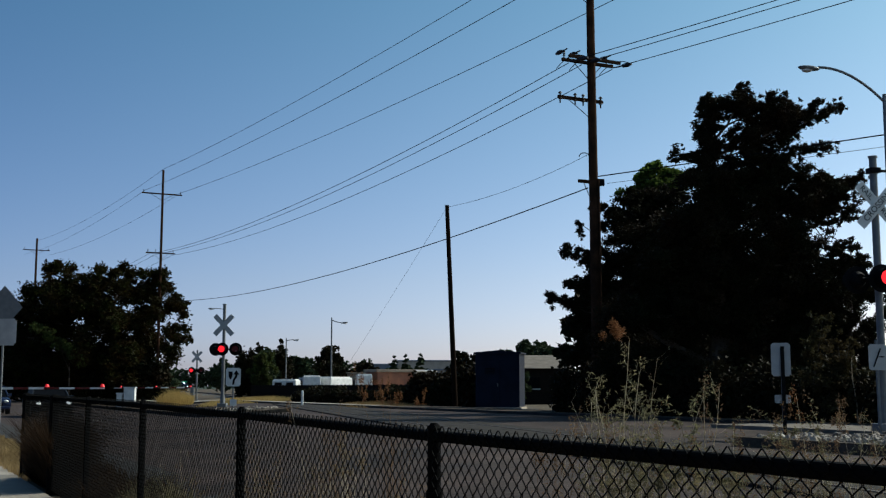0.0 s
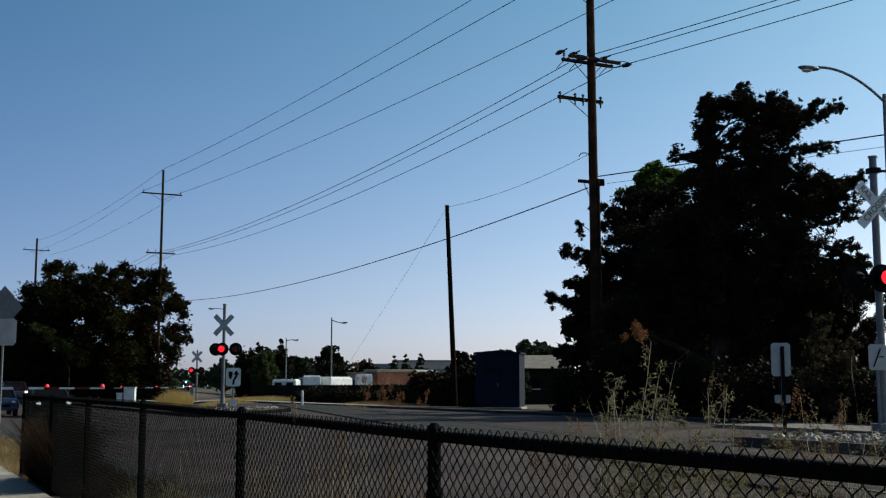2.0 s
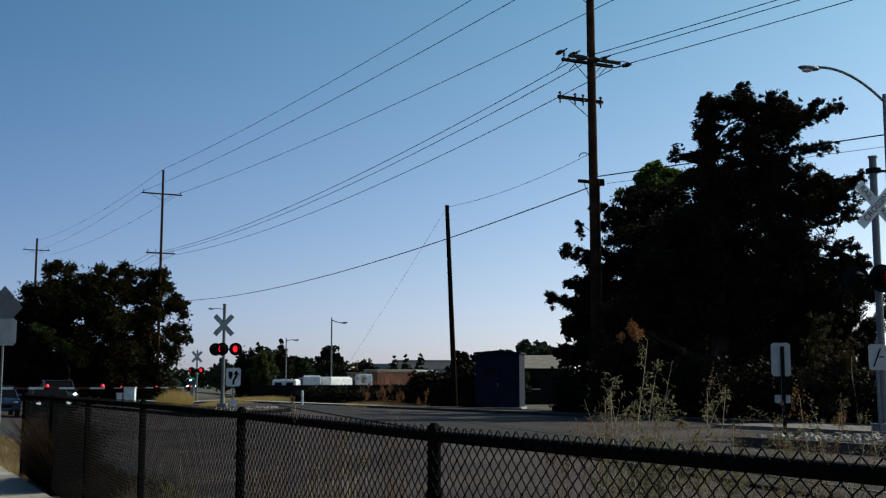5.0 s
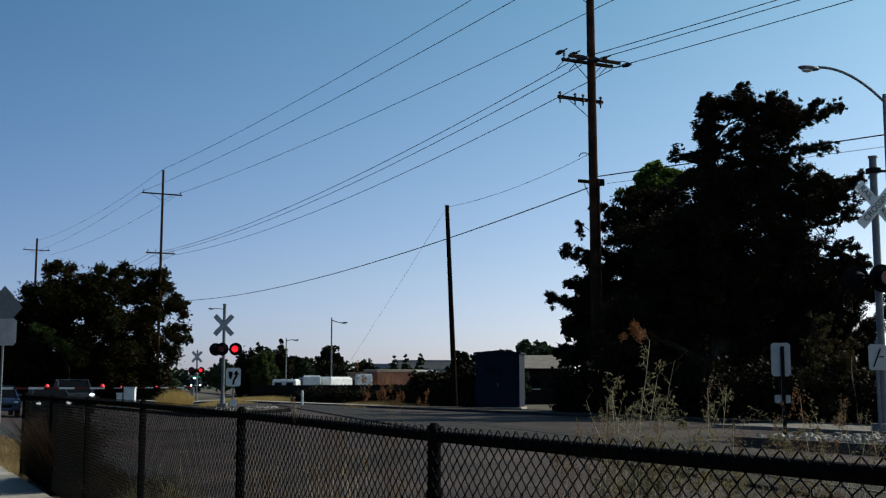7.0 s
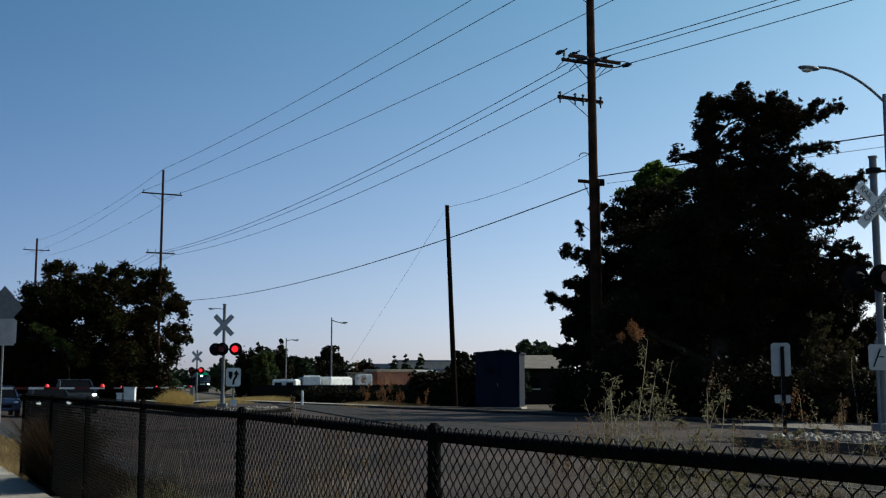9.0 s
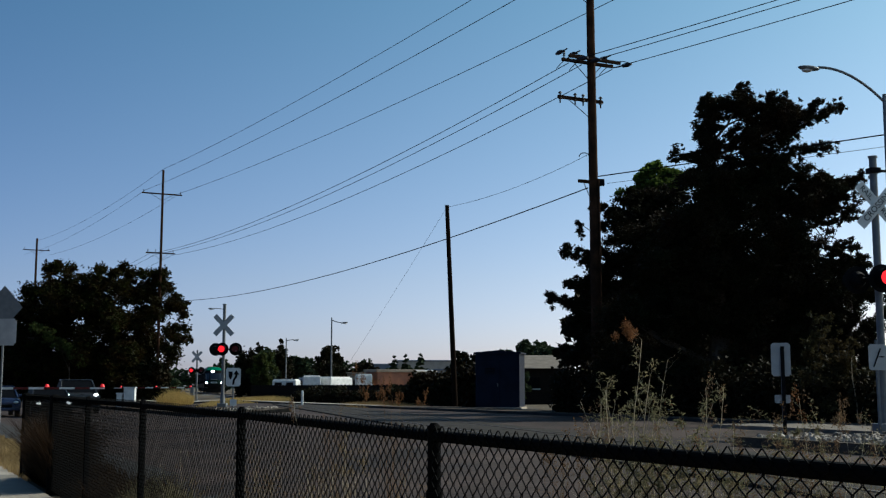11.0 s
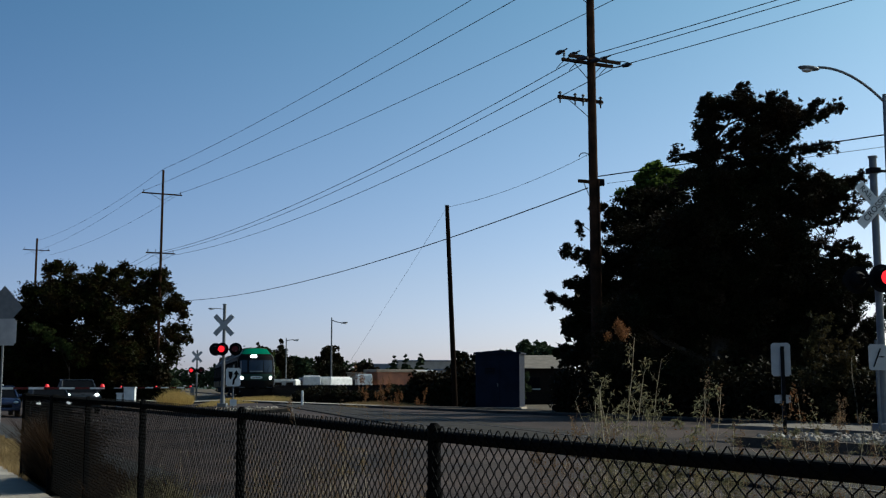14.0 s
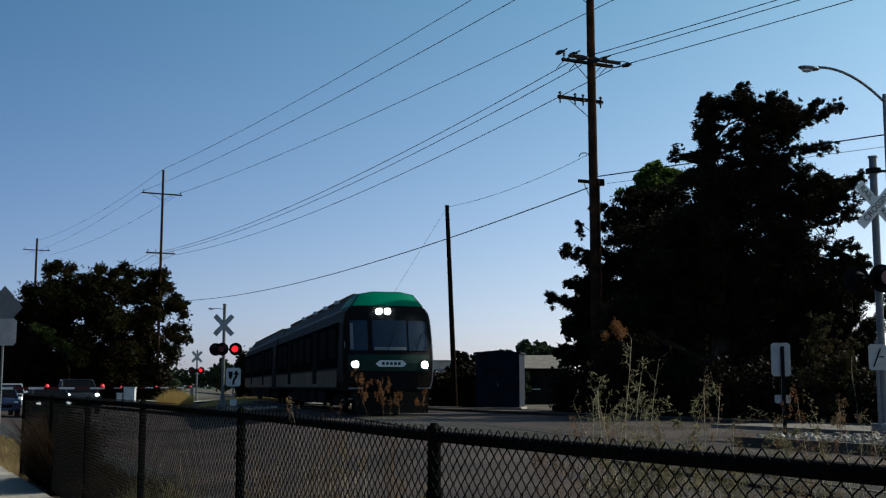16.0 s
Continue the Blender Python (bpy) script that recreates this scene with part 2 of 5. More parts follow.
def leaf_cloud(rng, blobs, count, size, flat=0.0, stretch=1.6, sprays=0):
    """Leaves as small folded quads spread through ellipsoid clumps, or half spread and half strung along twigs that fan out of each clump. blobs: rows of centre and radii."""
    bl = np.array(blobs, float)
    vol = bl[:, 3] * bl[:, 4] * bl[:, 5]
    pick = rng.choice(len(bl), count, p=vol ** 0.72 / (vol ** 0.72).sum())
    if sprays:
        tw = rng.normal(size=(len(bl), sprays, 3))
        grow = bl[:, :3] - bl[:, :3].mean(axis=0)
        grow = grow / (np.linalg.norm(grow, axis=1)[:, None] + 1e-6)
        tw = tw + grow[:, None, :] * 0.5 + np.array([0, 0, 0.55])
        tw /= np.linalg.norm(tw, axis=2)[:, :, None]
        tw *= (0.75 + 0.42 * rng.random((len(bl), sprays)))[:, :, None]
        d = tw[pick, rng.integers(0, sprays, count)]
        rad = rng.random(count) ** 0.6
        loose = np.where(rng.random(count) < 0.36, 0.34, 0.13)
        c = bl[pick, :3] + d * rad[:, None] * bl[pick, 3:6] + rng.normal(size=(count, 3)) * loose[:, None] * bl[pick, 3:6]
        a = d + rng.normal(size=(count, 3)) * 0.7
    else:
        d = rng.normal(size=(count, 3))
        d /= np.linalg.norm(d, axis=1)[:, None]
        rad = rng.random(count) ** 0.45 * (1 + 0.12 * rng.normal(size=count))
        c = bl[pick, :3] + d * rad[:, None] * bl[pick, 3:6]
        a = rng.normal(size=(count, 3))
    a[:, 2] *= 1 - flat
    a /= np.linalg.norm(a, axis=1)[:, None]
    b = np.cross(a, rng.normal(size=(count, 3)))
    b /= np.linalg.norm(b, axis=1)[:, None] + 1e-9
    s = size * (0.6 + 0.8 * rng.random(count))[:, None]
    n = np.cross(a, b)
    v = np.empty((count, 4, 3))
    v[:, 0] = c - a * s * stretch / 2
    v[:, 1] = c + b * s / 2 + n * s * 0.12
    v[:, 2] = c + a * s * stretch / 2
    v[:, 3] = c - b * s / 2 + n * s * 0.12
    i = np.arange(count)[:, None] * 4
    return v.reshape(-1, 3), i + np.array([0, 1, 2, 3])


def crown(name, rng, blobs, count, size, material, parent, flat=0.0, stretch=1.6, label="", sprays=0):
    v, f = leaf_cloud(rng, blobs, count, size, flat, stretch, sprays)
    return from_lists(name, v.tolist(), f.tolist(), material, parent, label)

# ---- ground and street ----
def spread(fine, step, far):
    v = [i * step for i in range(-int(fine / step), int(fine / step) + 1)]
    k = fine
    while k < far:
        k *= 1.5
        v = [-k] + v + [k]
    return v


gx, gy = spread(60, 1.5, 3000), [v + 40 for v in spread(70, 1.5, 3000)]
verts = [(x, y, gz(x, y) + 0.02 * noise.noise((x * 0.4, y * 0.4, 0)) - 0.03) for y in gy for x in gx]
row = len(gx)
faces = [(j * row + i, j * row + i + 1, (j + 1) * row + i + 1, (j + 1) * row + i) for j in range(len(gy) - 1) for i in range(row - 1)]
tagged(from_lists("ground", verts, faces, M_DIRT, smooth=True), "dry brown dirt and sparse grass", "ground", kind="structure")
strip("road", uw, 3.5, 22.3, 0.01, M_ASPHALT, u0=-40, u1=260, label="worn grey asphalt street crossing the railway", category="road")
strip("pavement", uw, -2.2, 2.1, 0.02, M_CONCRETE, thick=0.08, u0=-20, u1=60, label="pale concrete sidewalk beside the fence", category="sidewalk")
strip("kerb", uw, 3.3, 3.5, 0.025, M_GUTTER, thick=0.3, u0=-40, u1=160, label="low dirty concrete kerb along the street", category="kerb")
strip("kerb", uw, 22.3, 22.5, 0.11, M_GUTTER, thick=0.3, u0=-40, u1=160, label="grey concrete kerb along the far side", category="kerb")
strip("pavement", uw, 22.5, 23.6, 0.12, M_CONCRETE, thick=0.2, u0=53, u1=120, label="pale concrete sidewalk on the far side", category="sidewalk")
# tree shade on this stretch of sidewalk is put in as a dark soil colour
strip("verge", uw, 22.5, 25.5, 0.10, M_SOIL_SHADE, thick=0.2, u0=-40, u1=53, label="far sidewalk in tree shade, coloured as dark soil", category="verge")
strip("pavement", uw, 19.5, 22.3, 0.10, M_KERB, thick=0.2, u0=-40, u1=23.5, label="broad pale concrete apron before the far sidewalk", category="sidewalk")
for u in range(48, 200, 9):
    strip("lane_mark", uw, 8.4, 8.52, 0.016, M_PAINT_W, u0=u, u1=u + 3, label="worn white lane dash on asphalt", category="road marking")
strip("gutter", uw, 3.5, 4.5, 0.016, M_GUTTER, u0=-40, u1=160, label="stained concrete gutter beside the kerb", category="gutter")
for k, (a, b) in enumerate(((46, 130), (-40, 16.1))):
    w0, w1 = ((13.4, 15.6), (14.0, 16.8))[k]
    strip("median", uw, w0, w1, 0.16, M_SOIL_SHADE, thick=0.35, u0=a, u1=b, label="raised dirt median in the street with stones", category="traffic island")
    for w in (w0 - 0.15, w1):
        strip("kerb", uw, w, w + 0.15, 0.18, M_SOIL_SHADE, thick=0.4, u0=a, u1=b, label="dirty brown kerb round the median", category="kerb")

# ---- railway ----
railway = tagged(from_lists("track_bed", *(lambda n: (
    [tuple(on_track(-60 + i * 4, sx, z)) for i in range(n + 1) for sx, z in ((-2.6, 0.12), (-1.6, 0.30), (1.6, 0.30), (2.6, 0.12))],
    [(i * 4 + j, i * 4 + j + 1, i * 4 + j + 5, i * 4 + j + 4) for i in range(n) for j in range(3)]))(260), M_BALLAST),
    "grey crushed stone railway ballast", "track bed", kind="structure")


def rail_mesh(side):
    prof = [(-0.07, 0.25), (-0.07, 0.27), (-0.012, 0.285), (-0.012, 0.375), (-0.036, 0.385), (-0.036, RAIL_Z), (0.036, RAIL_Z), (0.036, 0.385), (0.012, 0.375), (0.012, 0.285), (0.07, 0.27), (0.07, 0.25)]
    n = len(prof)
    vs = [tuple(on_track(s, side + x, z)) for s in (-60, 60, 145, 300, 600, 925, 980) for x, z in prof]
    fs = [(k * n + i, k * n + (i + 1) % n, (k + 1) * n + (i + 1) % n, (k + 1) * n + i) for k in range(6) for i in range(n)]
    return vs, fs


for side in (-0.7525, 0.7525):
    tagged(from_lists("rail", *rail_mesh(side), M_RAIL), "worn steel railway rail", "rail", "railway rails", "structure")
tie = B()
box(tie, 0, 0, 0, 2.6, 0.22, 0.18, 0.015)
tie_me = bpy.data.meshes.new("tie")
tie.to_mesh(tie_me)
tie.free()
tie_me.materials.append(M_TIE)
ties = thing("railway_ties", label="dark timber railway ties in ballast", category="railway tie", kind="structure")
for i in range(180):
    s = 72 + i * 0.62
    ob = new("tie", tie_me)
    ob.parent = ties
    p = on_track(s, 0, 0.235)
    ob.matrix_basis = pose(p.x, p.y, p.z, 0, 0, math.degrees(math.atan2(TRACK_SIDE.y, TRACK_SIDE.x)))
panel = B()
box(panel, 0, 0, 0, 1.36, 2.4, 0.12, 0.02)
panel_me = bpy.data.meshes.new("crossing_panel")
panel.to_mesh(panel_me)
panel.free()
panel_me.materials.append(M_PANEL)
side_panel = B()
box(side_panel, 0, 0, 0, 0.62, 2.4, 0.12, 0.02)
side_me = bpy.data.meshes.new("crossing_panel")
side_panel.to_mesh(side_me)
side_panel.free()
side_me.materials.append(M_PANEL)
crossing = thing("crossing_panels", label="dark worn concrete level crossing panels between the rails", category="level crossing", kind="structure")
for i in range(34):
    s = -12 + i * 2.43
    for off, me in ((0, panel_me), (-1.14, side_me), (1.14, side_me)):
        ob = new("crossing_panel", me)
        ob.parent = crossing
        p = on_track(s, off, RAIL_Z - 0.065)
        ob.matrix_basis = pose(p.x, p.y, p.z, 0, 0, math.degrees(math.atan2(TRACK_SIDE.y, TRACK_SIDE.x)))


# ---- chain-link fence ----
FENCE_W = 2.2
POST_U = [-4.6, -1.55, 1.5, 4.5, 7.43, 10.56, 13.55, 16.33, 19.53]
POST_TOP = [1.237, 1.237, 1.237, 1.237, 1.262, 1.28, 1.285, 1.29, 1.295]


def chain_link(u0, u1, z0, za, zb, cell=0.07, r=0.0034):
    """Woven zigzag strands between two posts, as three-sided tubes, with the bent ends standing above the rail."""
    verts, faces = [], []
    n = int((u1 - u0) / cell * 2)
    half = cell * 0.5
    step = half * 0.95
    rows_n = int((za - z0) / step)
    rng = random.Random(int(u0 * 10) + 77)
    for i in range(n):
        uc = u0 + (i + 0.5) * half
        pts = []
        z1 = za + (zb - za) * i / n
        for k in range(rows_n + 1):
            flip = 1 if (k + i) % 2 else -1
            p = U * (uc + flip * half * 0.5) + W * (FENCE_W - 0.027 + flip * 0.003)
            z = z1 - k * step + rng.uniform(-1, 1) * 0.002
            # each crossing is a short twist, so that the openings are slightly six-sided
            for dz in ((0.17, -0.17) if k else (0.0,)):
                pts.append(Vector((p.x, p.y, z + dz * step)))
        o = len(verts)
        for p in pts:
            for a in range(3):
                ang = a * 2.094
                verts.append((p.x + r * math.cos(ang) * W.x, p.y + r * math.cos(ang) * W.y, p.z + r * math.sin(ang)))
        for k in range(len(pts) - 1):
            for a in range(3):
                b = (a + 1) % 3
                faces.append((o + k * 3 + a, o + k * 3 + b, o + k * 3 + 3 + b, o + k * 3 + 3 + a))
    return verts, faces


def build_fence():
    fence = thing("chain_link_fence", label="black vinyl-coated chain-link fence beside the sidewalk", category="fence")
    for i, (u, top) in enumerate(zip(POST_U, POST_TOP)):
        p = U * u + W * FENCE_W
        bm = B()
        rr = 0.03 if i < len(POST_U) - 2 else 0.06
        rod(bm, (p.x, p.y, -0.2), (p.x, p.y, top + 0.012), rr, seg=14)
        rod(bm, (p.x, p.y, top + 0.012), (p.x, p.y, top + 0.035), rr * 1.12, rr * 0.5, seg=14)
        part("post", bm, M_VINYL, fence)
        for z in (0.25, 0.6, 0.95):
            bm = B()
            rod(bm, (p.x, p.y, z), (p.x, p.y, z + 0.025), rr * 1.25, seg=12)
            part("tie_band", bm, M_VINYL, fence)
        if i + 1 < len(POST_U):
            q, end = U * POST_U[i + 1] + W * FENCE_W, POST_TOP[i + 1]
            bm = B()
            rod(bm, (p.x, p.y, top - 0.022), (q.x, q.y, end - 0.022), 0.025, seg=12)
            part("top_rail", bm, M_VINYL, fence)
            bm = B()
            rod(bm, (p.x, p.y, 0.06), (q.x, q.y, 0.06), 0.004, seg=5)
            part("tension_wire", bm, M_VINYL, fence)
            for k in range(1, 6):
                bm = B()
                c = p.lerp(q, k / 6)
                z = top + (end - top) * k / 6 - 0.022
                rod(bm, (c.x, c.y, z - 0.006), (c.x + U.x * 0.006, c.y + U.y * 0.006, z + 0.006), 0.0285, seg=10)
                part("tie_wire", bm, M_VINYL, fence)
            v, f = chain_link(u, POST_U[i + 1], 0.03, top + 0.022, end + 0.022, 0.07, 0.0034 if i < 4 else 0.003)
            tagged(from_lists("wire_fabric", v, f, M_VINYL, fence), kind="stuff")


build_fence()


# ---- poles and lines ----
P1, P2, P3 = Vector((5.9, 43.5, 0.36)), Vector((-28.2, 112.2, 0.1)), Vector((-67.0, 185, 0.1))
P0 = Vector((51.0, 4.0, 0.36))


def insulator(bm, p, h=0.28, r=0.06):
    p = Vector(p)
    rod(bm, p, p + Vector((0, 0, h)), r * 0.35, seg=8)
    for k in range(3):
        z = h * (0.35 + 0.25 * k)
        rod(bm, p + Vector((0, 0, z)), p + Vector((0, 0, z + h * 0.12)), r, r * 0.55, 10)


def utility_pole(base, height, r, arms, label, lean=(0, 0), timber=M_POLE):
    """arms: rows of height, half length, offset along the arm, doubled, pins."""
    t = thing("utility_pole", base, 0, label, "utility pole", "utility poles")
    bm = B()
    top = Vector((lean[0], lean[1], height))
    rod(bm, (0, 0, -0.5), top, r, r * 0.72, 14)
    part("pole", bm, timber, t)
    for z, half, off, double, pins in arms:
        c = top * (z / height)
        for s in ((-1, 1) if double else (1,)):
            bm = B()
            mid = c + U * (s * (r + 0.06)) + W * off
            q = Matrix.Translation(mid) @ Matrix.Rotation(math.atan2(W.y, W.x), 4, "Z")
            box(bm, 0, 0, 0, half * 2, 0.10, 0.13, 0.012, q)
            part("crossarm", bm, M_POLE, t)
        for k, pin in enumerate(pins):
            bm = B()
            big = z < 13
            insulator(bm, c + W * (off + pin) + U * (r + 0.06) + Vector((0, 0, -0.24 if big else 0.06)), 0.46 if big else 0.3, 0.085 if big else 0.065)
            part("insulator", bm, M_INSUL, t)
        if half < 3:
            for s in (-1, 1):
                bm = B()
                rod(bm, c + W * (off + s * half * 0.55) + U * (r + 0.05) - Vector((0, 0, 0.06)), c - Vector((0, 0, 0.7)) + U * r, 0.018, seg=6)
                part("brace", bm, M_GALV, t)
    return t


utility_pole(P1, 20.0, 0.205, [(17.0, 1.95, 0, False, (-1.8, 1.8)), (13.85, 1.2, 0, True, (-1.1, -0.5, 0.9)), (12.32, 1.05, -0.36, False, (-0.95, -0.25, 0.12, 0.95)), (9.05, 0.52, 0, False, ())],
             "tall weathered timber utility pole with crossarms and insulators", lean=(-0.05, 0))
utility_pole(P2, 23.0, 0.155, [(20.6, 2.0, 0, False, (-1.85, 1.85)), (14.6, 1.45, 0, False, (-1.25, -0.5, 1.25))],
             "tall weathered timber utility pole behind street trees")
utility_pole(P3, 25.6, 0.22, [(23.7, 2.1, 0, False, (-1.9, 1.9))], "distant timber utility pole above the trees")
utility_pole(P0, 23.0, 0.22, [(19.7, 1.95, 0, False, (-1.8, 1.8)), (13.95, 1.2, 0, True, (-1.1, -0.5, 0.9))], "tall timber utility pole further along the street")
near_pole = [ob for ob in scene.objects if ob.name == "utility_pole"][0]
bm = B()
rod(bm, (0.19, -0.14, 0.0), (0.16, -0.13, 9.1), 0.045, seg=8)
part("cable_riser", bm, M_POLE, near_pole)
bm = B()
box(bm, 0.30, 0.0, 8.98, 0.2, 0.16, 0.26, 0.02)
part("splice_box", bm, M_BLACK, near_pole)
bm = B()
for k in range(8):
    a0, a1 = math.pi * k / 8, math.pi * (k + 1) / 8
    rod(bm, (-0.38 + 0.2 * math.cos(a0), -0.1, 9.98 + 0.16 * math.sin(a0)), (-0.38 + 0.2 * math.cos(a1), -0.1, 9.98 + 0.16 * math.sin(a1)), 0.02, seg=5)
part("drip_loop", bm, M_WIRE, near_pole)
Q = Vector((0.62, 56, 0.36))
utility_pole(Q, 10.1, 0.14, [], "slim dark leaning timber pole beside the railway", lean=(-0.42, 0), timber=M_POLE_DARK)
up = lambda p, z, off=0.0: p + Vector((0, 0, z - p.z)) + W * off
for off, za, zb in ((0, 19.7, 23.2), (-1.8, 17.3, 20.9), (1.8, 17.3, 20.9)):
    wire("power_line", up(P0, za + 1, off), up(P1, za, off), 0.6)
    wire("power_line", up(P1, za, off), up(P2, zb, off), 0.5)
    wire("power_line", up(P2, zb, off), up(P3, zb + 2.1, off), 0.9, 0.014)
for off in (-1.1, -0.5, 0.95):
    wire("power_line", up(P0, 19.2, off), up(P1, 14.05, off), 0.5)
    wire("power_line", up(P1, 14.0, off), up(P2, 14.5, off * 1.15), 1.15)
    wire("power_line", up(P2, 14.5, off * 1.15), up(P3, 15.0, off), 0.8, 0.014)
for off in (-1.1, -0.5, 0.95):
    for far, z in ((P0, 14.05), (P2, 14.6)):
        p = up(P1, z, off)
        d = (up(far, z, off) - p).normalized()
        st = thing("strain_insulator", p, 0, "dark strain insulator on a power line beside its crossarm", "insulator", "strain insulators")
        bm = B()
        rod(bm, d * 0.1, d * 0.5, 0.03, 0.03, 8)
        part("link", bm, M_INSUL, st)
        bm = B()
        rod(bm, d * 0.5, d * 0.72, 0.075, 0.09, 10)
        rod(bm, d * 0.72, d * 0.9, 0.09, 0.05, 10)
        part("bell", bm, M_INSUL, st)
    wire("jumper_wire", up(P1, 14.05, off) + (up(P0, 14.05, off) - up(P1, 14.05, off)).normalized() * 0.9, up(P1, 14.0, off) + (up(P2, 14.0, off) - up(P1, 14.0, off)).normalized() * 0.9, -0.28, 0.016, "short looped jumper wire over the crossarm", "cable", "jumper wires")
wire("telephone_cable", up(P1, 9.1, -0.3), up(P2, 9.9), 1.25, 0.022, "black telephone cable between poles", "cable")
wire("telephone_cable", up(P1, 9.6, 0.2), up(P0, 10.6), 0.3, 0.022, "black telephone cable between poles", "cable")
wire("telephone_cable", up(P1, 9.35, 0.6), up(P0, 9.9), 0.3, 0.009, "thin service cable between poles", "cable")
wire("telephone_cable", up(P1, 10.4, -0.3), Q + Vector((-0.42, 0, 10.0)), 0.25, 0.009, "thin service cable between poles", "cable")
wire("guy_wire", Q + Vector((-0.42, 0, 10.0)), (-10.2, 110, 2.0), 0.1, 0.008, "thin service wire running down from a pole", "cable")


# ---- street lamps ----
def street_lamp(base, height, arm, turn, label, r=0.09, rise=0.7, head=0.6):
    t = thing("street_lamp", base, turn, label, "street lamp", "street lamps")
    bm = B()
    rod(bm, (0, 0, -0.2), (0, 0, height), r, r * 0.6, 12)
    part("pole", bm, M_GALV, t)
    bm = B()
    n = 10
    pts = [Vector((-arm * k / n, 0, height - 0.25 + rise * (1 - (1 - k / n) ** 2))) for k in range(n + 1)]
    for a, b in zip(pts, pts[1:]):
        rod(bm, a, b, r * 0.42, seg=8)
    part("arm", bm, M_GALV, t)
    bm = B()
    c = pts[-1]
    bmesh.ops.create_uvsphere(bm, u_segments=16, v_segments=8, radius=0.5, matrix=Matrix.Translation(c - Vector((head * 0.42, 0, 0.03))) @ Matrix.Rotation(radians(6), 4, "Y") @ Matrix.Diagonal((head, head * 0.45, head * 0.24, 1)))
    part("lamp_head", bm, M_GALV, t)
    bm = B()
    bmesh.ops.create_uvsphere(bm, u_segments=12, v_segments=6, radius=0.5, matrix=Matrix.Translation(c - Vector((head * 0.5, 0, 0.09))) @ Matrix.Diagonal((head * 0.5, head * 0.36, head * 0.2, 1)))
    part("diffuser", bm, M_WHITE, t)
    return t


street_lamp((13.2, 33, 0.36), 9.75, 1.95, 0, "tall grey steel street lamp with a curved arm", r=0.10, rise=1.08, head=0.66)
street_lamp((-12.2, 124, 0.1), 8.85, 1.05, 180, "grey street lamp with a short arm far down the street", r=0.12, rise=-0.3, head=0.8)
street_lamp((-15.9, 115, 0.1), 6.2, 0.75, 180, "slim grey street lamp far down the street", r=0.09, rise=0.1, head=0.6)
street_lamp((-20.3, 105, 0.1), 8.7, 1.0, 0, "grey street lamp behind the crossing signal", r=0.08, rise=0.1, head=0.6)


# ---- crossing signals ----
ROTORS = []


def lettering(text, size, parent, m, material):
    cu = bpy.data.curves.new("lettering", "FONT")
    cu.body, cu.size, cu.align_x, cu.align_y, cu.extrude = text, size, "CENTER", "CENTER", 0.002
    tmp = bpy.data.objects.new("lettering", cu)
    scene.collection.objects.link(tmp)
    me = bpy.data.meshes.new_from_object(tmp.evaluated_get(bpy.context.evaluated_depsgraph_get()))
    bpy.data.objects.remove(tmp)
    me.materials.clear()
    me.materials.append(material)
    ob = new("lettering", me)
    ob.parent, ob.matrix_basis = parent, m
    return ob


def flash_lamp(t, x, z, facing, phase, r=0.3, y=-0.22):
    """A round lamp: backplate, hood, housing, and a turning two-sided lens inside."""
    bm = B()
    disc(bm, (x, y if facing else -y, z), (0, 1, 0), r, 0.02, 28)
    plate = part("backplate", bm, M_BLACK, t)
    bm = B()
    yy = y if facing else -y
    d = -1 if facing else 1
    rod(bm, (x, yy, z), (x, yy - d * 0.16, z), 0.20, 0.12, 16)
    part("housing", bm, M_BLACK, plate)
    bm = B()
    n, rr = 14, 0.205
    for k in range(n):
        a0, a1 = math.pi * (k / n * 1.3 - 0.15), math.pi * ((k + 1) / n * 1.3 - 0.15)
        p = [Vector((x + rr * math.cos(a), yy + d * q, z + rr * math.sin(a))) for a in (a0, a1) for q in (0.0, 0.28)]
        f = bm.faces.new([bm.verts.new(v) for v in (p[0], p[1], p[3], p[2])])
    bmesh.ops.solidify(bm, geom=bm.faces[:], thickness=0.006)
    part("hood", bm, M_BLACK, plate)
    bm = B()
    for k in range(24):
        a0, a1 = 2 * math.pi * k / 24, 2 * math.pi * (k + 1) / 24
        bm.faces.new([bm.verts.new((x + q * math.cos(a), yy + d * 0.232, z + q * math.sin(a))) for a, q in ((a0, 0.150), (a1, 0.150), (a1, 0.203), (a0, 0.203))])
        bm.faces.new([bm.verts.new((x + 0.2 * math.cos(a), yy + d * q, z + 0.2 * math.sin(a))) for a, q in ((a0, 0.0), (a1, 0.0), (a1, 0.232), (a0, 0.232))])
    bmesh.ops.solidify(bm, geom=bm.faces[:], thickness=0.006)
    part("bezel", bm, M_BLACK, plate)
    if not facing:
        return
    bm = B()
    seg = 20
    for sgn in (-1, 1):
        ring = [bm.verts.new((0.16 * math.cos(2 * math.pi * k / seg), sgn * 0.02, 0.16 * math.sin(2 * math.pi * k / seg))) for k in range(seg)]
        f = bm.faces.new(ring if sgn > 0 else ring[::-1])
        f.material_index = 0 if sgn < 0 else 1
    lens = part("lens", bm, M_RED_ON, t, "round red signal lens")
    lens.data.materials.append(M_RED_OFF)
    lens.location = (x, yy - 0.2, z)
    ROTORS.append((lens, phase, (x, yy - 0.2, z)))


